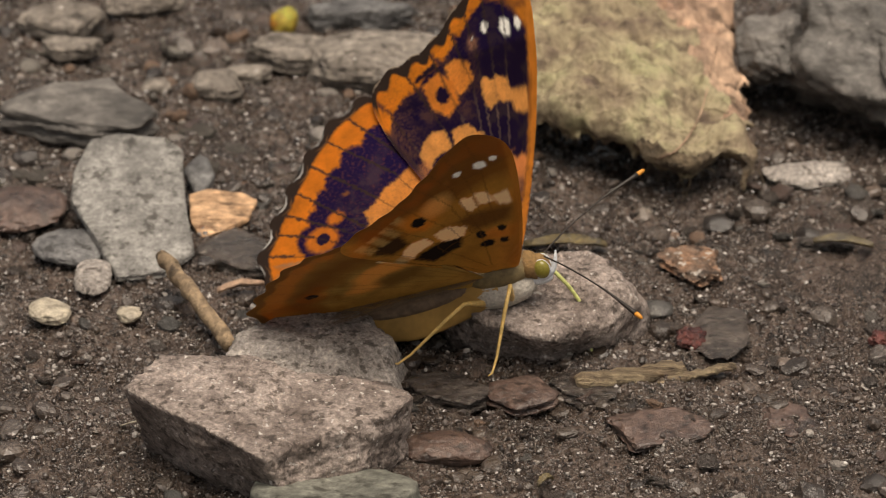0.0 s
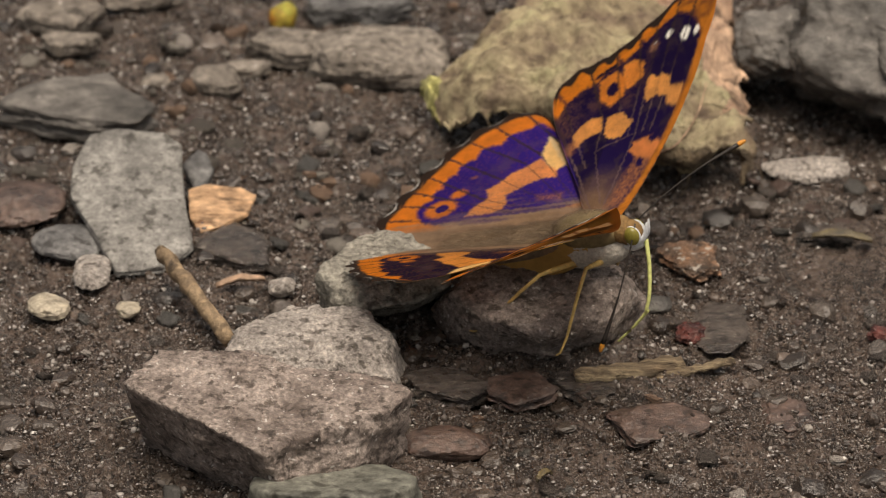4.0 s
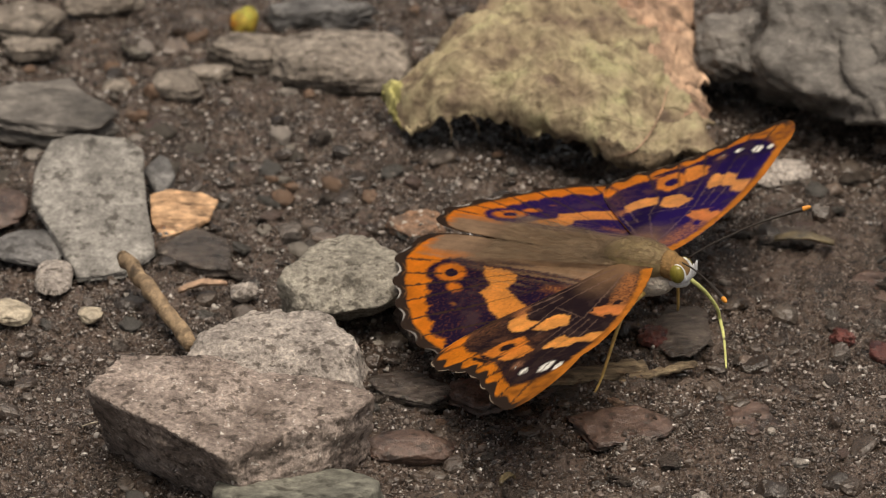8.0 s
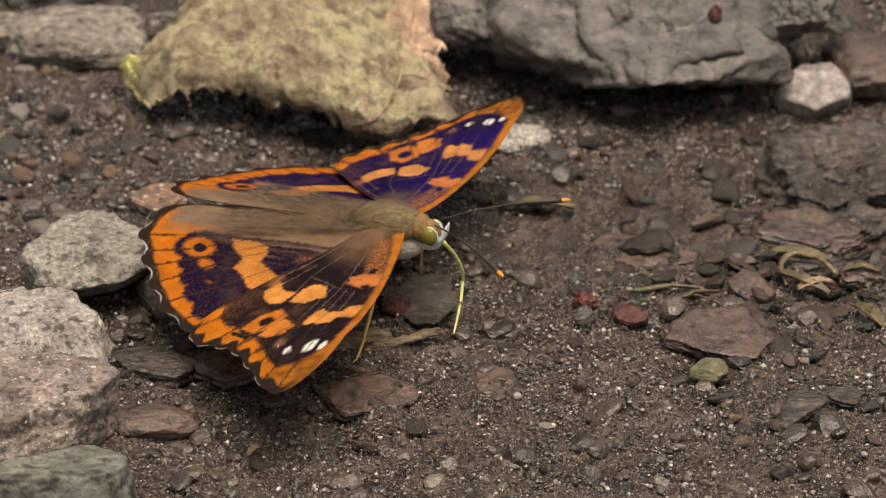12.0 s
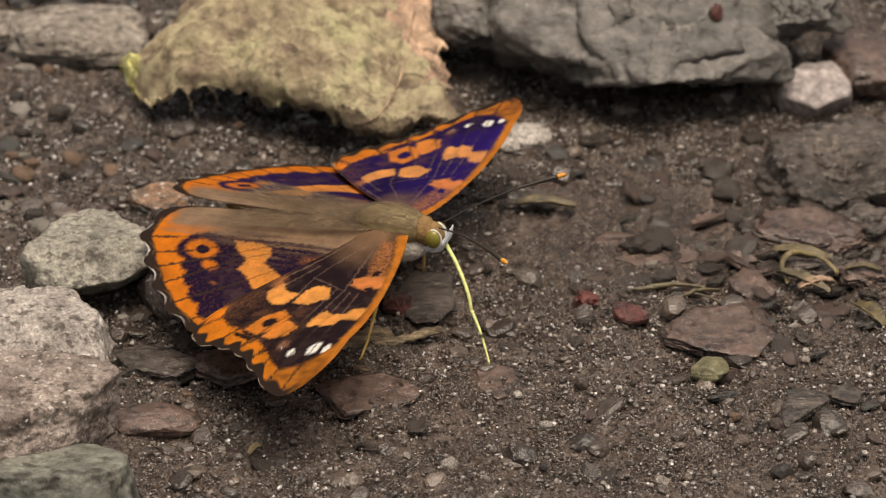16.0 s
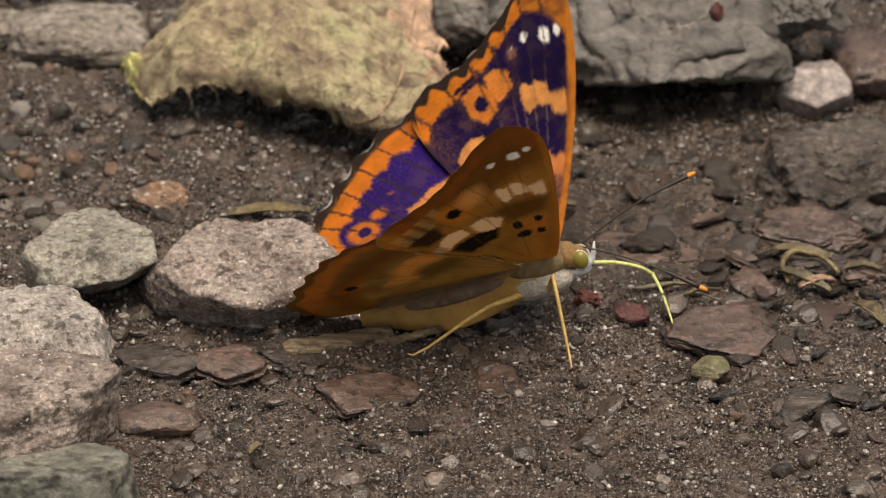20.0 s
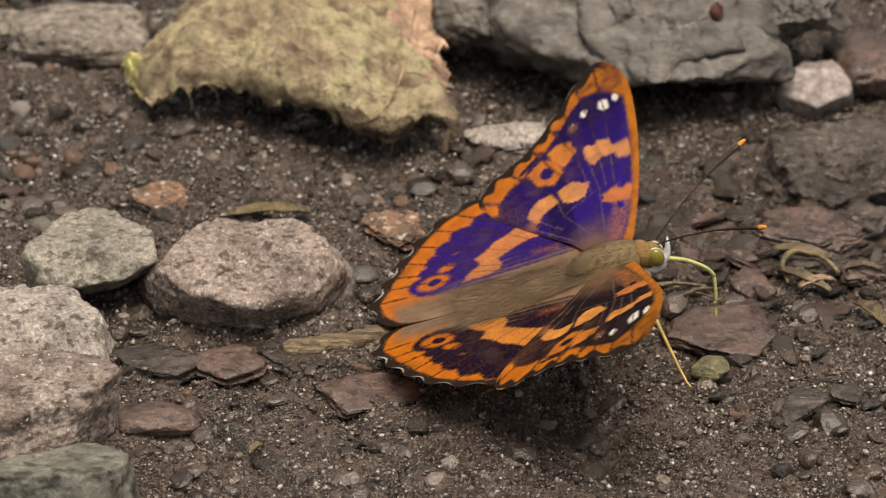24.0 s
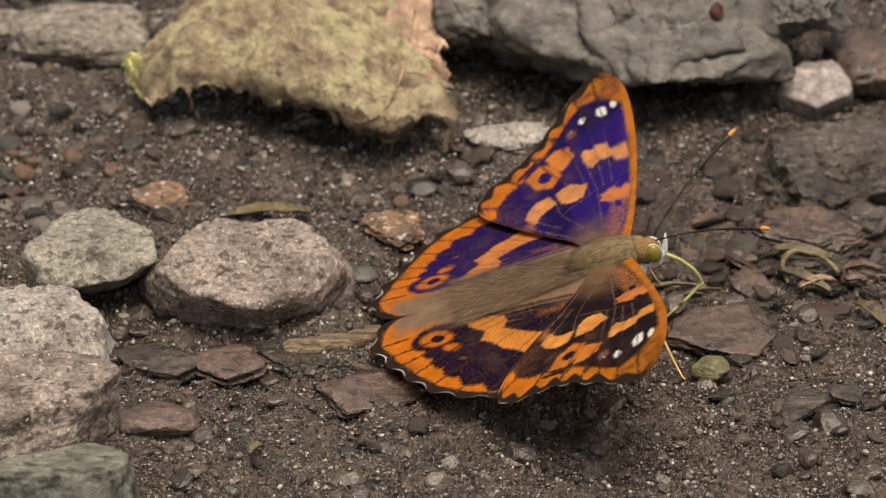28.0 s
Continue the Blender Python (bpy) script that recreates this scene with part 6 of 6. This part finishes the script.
# seconds; directions on the body of the right and left antenna, and of the upper and lower half of the tongue
FEEL = [
    (0.0, 0.68, -0.62, -0.39, 0.83, 0.47, 0.3, 0.25, 0.15, -0.96, -0.17, -0.46, -0.87),
    (0.2, 0.69, -0.66, -0.28, 0.98, 0.18, 0.03, 0.14, 0.31, -0.94, -0.33, -0.73, -0.6),
    (0.4, 0.7, -0.61, -0.36, 0.98, 0.2, 0.03, 0.43, 0.33, -0.84, -0.44, -0.11, -0.89),
    (0.6, 0.81, -0.31, -0.5, 0.9, 0.43, -0.02, 0.68, 0.32, -0.66, -0.34, 0.57, -0.75),
    (0.8, 0.89, -0.34, -0.3, 0.77, 0.64, -0.06, 0.63, 0.31, -0.72, 0.08, 0.61, -0.79),
    (1.0, 0.93, -0.35, -0.09, 0.59, 0.8, -0.1, 0.54, 0.33, -0.77, 0.1, 0.41, -0.9),
    (1.2, 0.93, -0.33, -0.16, 0.65, 0.76, -0.06, 0.46, 0.35, -0.82, 0.12, 0.2, -0.97),
    (1.4, 0.88, -0.38, -0.28, 0.71, 0.71, -0.02, 0.15, 0.08, -0.99, -0.18, -0.88, -0.44),
    (1.6, 0.87, -0.44, -0.22, 0.73, 0.68, 0.04, 0.2, 0.17, -0.96, -0.34, -0.83, -0.45),
    (1.8, 0.88, -0.46, -0.14, 0.75, 0.66, 0.11, 0.19, 0.26, -0.95, -0.34, -0.81, -0.47),
    (2.0, 0.88, -0.47, -0.06, 0.76, 0.62, 0.18, 0.17, 0.35, -0.92, -0.35, -0.8, -0.49),
    (2.2, 0.77, -0.62, -0.13, 0.75, 0.5, 0.44, 0.16, 0.43, -0.89, -0.36, -0.79, -0.51),
    (2.4, 0.62, -0.75, -0.2, 0.75, 0.5, 0.43, 0.14, 0.51, -0.85, -0.36, -0.77, -0.52),
    (2.6, 0.46, -0.85, -0.26, 0.76, 0.5, 0.42, 0.13, 0.59, -0.8, -0.37, -0.76, -0.54),
    (2.8, 0.4, -0.67, -0.63, 0.76, 0.5, 0.41, 0.1, -0.05, -0.99, -0.74, -0.58, -0.34),
    (3.0, 0.48, -0.79, -0.38, 0.77, 0.5, 0.4, 0.12, 0.15, -0.98, -0.88, -0.25, -0.4),
    (3.2, 0.52, -0.85, -0.1, 0.78, 0.5, 0.39, 0.03, 0.36, -0.93, -0.5, -0.77, -0.39),
    (3.5, -0.4, -0.51, -0.76, 0.78, 0.5, 0.38, -0.14, -0.37, -0.92, -0.89, 0.15, -0.44),
    (5.5, 0.57, -0.49, -0.65, 0.83, 0.49, 0.27, 0.21, 0.45, -0.87, 0.4, -0.9, -0.18),
    (5.8, 0.77, -0.63, -0.09, 0.83, 0.49, 0.25, 0.03, 0.68, -0.74, 0.46, -0.79, -0.41),
    (6.2, 0.76, -0.65, -0.02, 0.84, 0.49, 0.23, 0.09, 0.53, -0.85, 0.55, -0.75, -0.36),
    (7.0, 0.73, -0.67, 0.11, 0.8, 0.51, 0.31, 0.24, 0.49, -0.84, 0.32, -0.79, -0.53),
    (8.0, 0.7, -0.7, 0.15, 0.8, 0.51, 0.32, 0.13, 0.51, -0.85, 0.47, -0.82, -0.32),
    (11.0, 0.76, -0.65, -0.0, 0.94, 0.33, 0.08, 0.06, 0.48, -0.88, 0.22, -0.89, -0.39),
    (12.5, 0.76, -0.65, 0.05, 0.92, 0.36, 0.16, 0.09, 0.49, -0.87, 0.14, -0.92, -0.36),
    (14.5, 0.76, -0.64, 0.11, 0.88, 0.38, 0.27, 0.12, 0.51, -0.85, 0.03, -0.95, -0.3),
    (15.5, 0.75, -0.64, 0.14, 0.86, 0.39, 0.32, 0.14, 0.52, -0.84, -0.02, -0.96, -0.28),
    (16.0, 0.75, -0.64, 0.16, 0.85, 0.39, 0.35, 0.52, -0.5, -0.69, 0.5, -0.6, -0.62),
    (16.5, 0.75, -0.64, 0.18, 0.84, 0.4, 0.37, 0.16, 0.53, -0.83, -0.08, -0.97, -0.25),
    (17.0, 0.75, -0.63, 0.19, 0.82, 0.4, 0.4, 0.17, 0.53, -0.83, -0.11, -0.97, -0.24),
    (18.2, 0.76, -0.61, 0.22, 0.82, 0.42, 0.4, 0.13, 0.47, -0.87, 0.25, -0.94, -0.22),
    (18.6, 0.68, -0.2, -0.7, 0.85, 0.37, 0.38, 0.26, 0.34, -0.9, 0.22, -0.97, -0.13),
    (18.8, 0.77, -0.29, -0.57, 0.86, 0.34, 0.37, 0.33, 0.42, -0.84, 0.23, -0.9, -0.36),
    (19.0, 0.77, -0.28, -0.58, 0.88, 0.31, 0.36, 0.23, 0.58, -0.78, 0.11, -0.99, -0.01),
    (19.2, 0.82, -0.56, -0.1, 0.89, 0.29, 0.35, 0.52, 0.47, -0.72, 0.03, -0.96, -0.28),
    (19.4, 0.82, -0.56, -0.16, 0.9, 0.26, 0.34, 0.67, 0.08, -0.74, 0.34, -0.72, -0.61),
    (19.6, 0.61, -0.23, -0.76, 0.91, 0.23, 0.34, 0.72, 0.25, -0.64, 0.23, -0.8, -0.55),
    (19.8, 0.82, -0.55, -0.15, 0.92, 0.2, 0.32, 0.75, 0.4, -0.52, 0.12, -0.87, -0.48),
    (20.0, 0.86, -0.26, -0.44, 0.93, 0.21, 0.3, 0.73, 0.44, -0.52, 0.19, -0.84, -0.51),
    (20.2, 0.73, -0.66, 0.19, 0.94, 0.22, 0.27, 0.55, 0.6, -0.58, 0.3, -0.69, -0.66),
    (20.4, 0.73, -0.64, 0.25, 0.9, 0.25, 0.34, 0.66, 0.41, -0.63, 0.37, -0.73, -0.57),
    (20.7, 0.66, -0.68, 0.31, 0.91, 0.26, 0.33, 0.62, 0.53, -0.59, 0.1, -0.83, -0.55),
    (21.0, 0.71, -0.66, 0.22, 0.93, 0.24, 0.28, 0.65, 0.42, -0.63, 0.07, -0.47, -0.88),
    (21.3, 0.7, -0.63, 0.33, 0.87, 0.3, 0.38, 0.29, 0.57, -0.77, -0.04, -0.87, -0.5),
    (21.5, 0.75, -0.58, 0.31, 0.86, 0.35, 0.36, 0.3, 0.58, -0.76, -0.36, -0.87, -0.33),
    (23.5, 0.79, -0.62, -0.01, 0.92, 0.17, 0.36, 0.47, 0.51, -0.72, -0.17, 0.07, -0.98),
    (23.8, 0.83, -0.55, 0.1, 0.87, 0.24, 0.44, 0.54, 0.51, -0.67, -0.54, -0.01, -0.84),
    (24.2, 0.78, -0.6, 0.16, 0.86, 0.24, 0.46, 0.5, 0.41, -0.77, 0.03, -0.07, -1.0),
    (25.0, 0.79, -0.6, 0.16, 0.86, 0.25, 0.44, 0.4, 0.42, -0.82, -0.02, -0.45, -0.89),
    (28.0, 0.85, -0.52, 0.11, 0.8, 0.29, 0.52, 0.35, 0.44, -0.83, -0.89, -0.07, -0.46),
]


def motions():
    body, moves = [], {k: [] for k in WINGS}
    legs = [([], []) for _ in LEGS]
    tongue_rows, tip_rows, feel = [], [], {1: [], -1: []}
    for t, x, y, z, h, p, r, fl, fr, sl, sr, hl, hr, hsl, hsr in FLIGHT:
        m = pose(x * MM, y * MM, z * MM, r, -p, h)
        body.append((t, m))
        moves["left", "fore"].append((t, pose(0, 1.5 * MM, 0.12 * MM, fl) @ pose(0, 0, 0, 0, 0, sl)))
        moves["right", "fore"].append((t, pose(0, -1.5 * MM, 0.25 * MM, -fr) @ pose(0, 0, 0, 0, 0, -sr)))
        moves["left", "hind"].append((t, pose(0, 1.5 * MM, -0.15 * MM, hl) @ pose(0, 0, 0, 0, 0, hsl)))
        moves["right", "hind"].append((t, pose(0, -1.5 * MM, -0.3 * MM, -hr) @ pose(0, 0, 0, 0, 0, -hsr)))
        # the feet stand on the ground beside the body, or on the stones at first
        back = m.inverted()
        for rows, (thigh, shin, hip, foot) in zip(legs, LEGS):
            turn = pose(0, 0, 0, 0, 0, h)
            later = max(0.0, min(1.0, (t - 18.2) / 1.6))
            ahead = -4.0 + 4.0 * later + 3.4 * max(0.0, min(1.0, (t - 21.5) / 2.0)) if foot.x > 0 else 0.5 - 3.0 * later
            spot_on_ground = Vector((x, y, 0)) + turn @ (foot + Vector((ahead, 0, 0))) + Vector((0, 0, 3.0 if t < 4 else 0.3))
            goal = (back @ (spot_on_ground * MM)) / MM
            way = goal - hip
            reach = min(way.length, THIGH + SHIN - 0.3)
            way.normalize()
            rise = Vector((0.25, 0.9 * (1 if foot.y > 0 else -1), 0.9))
            rise = (rise - way * rise.dot(way)).normalized()
            along = (reach * reach + THIGH ** 2 - SHIN ** 2) / (2 * reach)
            knee = hip + way * along + rise * math.sqrt(max(0.0, THIGH ** 2 - along * along))
            end = hip + way * reach
            rows[0].append((t, Matrix.Translation(hip * MM) @ (knee - hip).to_track_quat("X", "Z").to_matrix().to_4x4()))
            rows[1].append((t, Matrix.Translation(knee * MM) @ (end - knee).to_track_quat("X", "Z").to_matrix().to_4x4()))
    for t, *d in FEEL:
        near, far, upper, lower = (Vector(d[k:k + 3]).normalized() for k in (0, 3, 6, 9))
        for s, way in ((-1, near), (1, far)):
            feel[s].append((t, pose(6.3 * MM, s * 0.6 * MM, 0.5 * MM) @ Vector((1, 0, 0)).rotation_difference(way).to_matrix().to_4x4()))
        mouth = Vector((6.9, 0, -1.8))
        tongue_rows.append((t, Matrix.Translation(mouth * MM) @ Vector((1, 0, 0)).rotation_difference(upper).to_matrix().to_4x4()))
        tip_rows.append((t, Matrix.Translation((mouth + upper * 8.2) * MM) @ Vector((0, 0, -1)).rotation_difference(lower).to_matrix().to_4x4()))
    for s, rows in feel.items():
        walk(FEELERS[s], rows)
    walk(tongue_tip, tip_rows)
    walk(butterfly, body)
    for key, rows in moves.items():
        walk(WINGS[key], rows)
    for rows, (thigh, shin, hip, foot) in zip(legs, LEGS):
        walk(thigh, rows[0])
        walk(shin, rows[1])
    walk(tongue, tongue_rows)


motions()
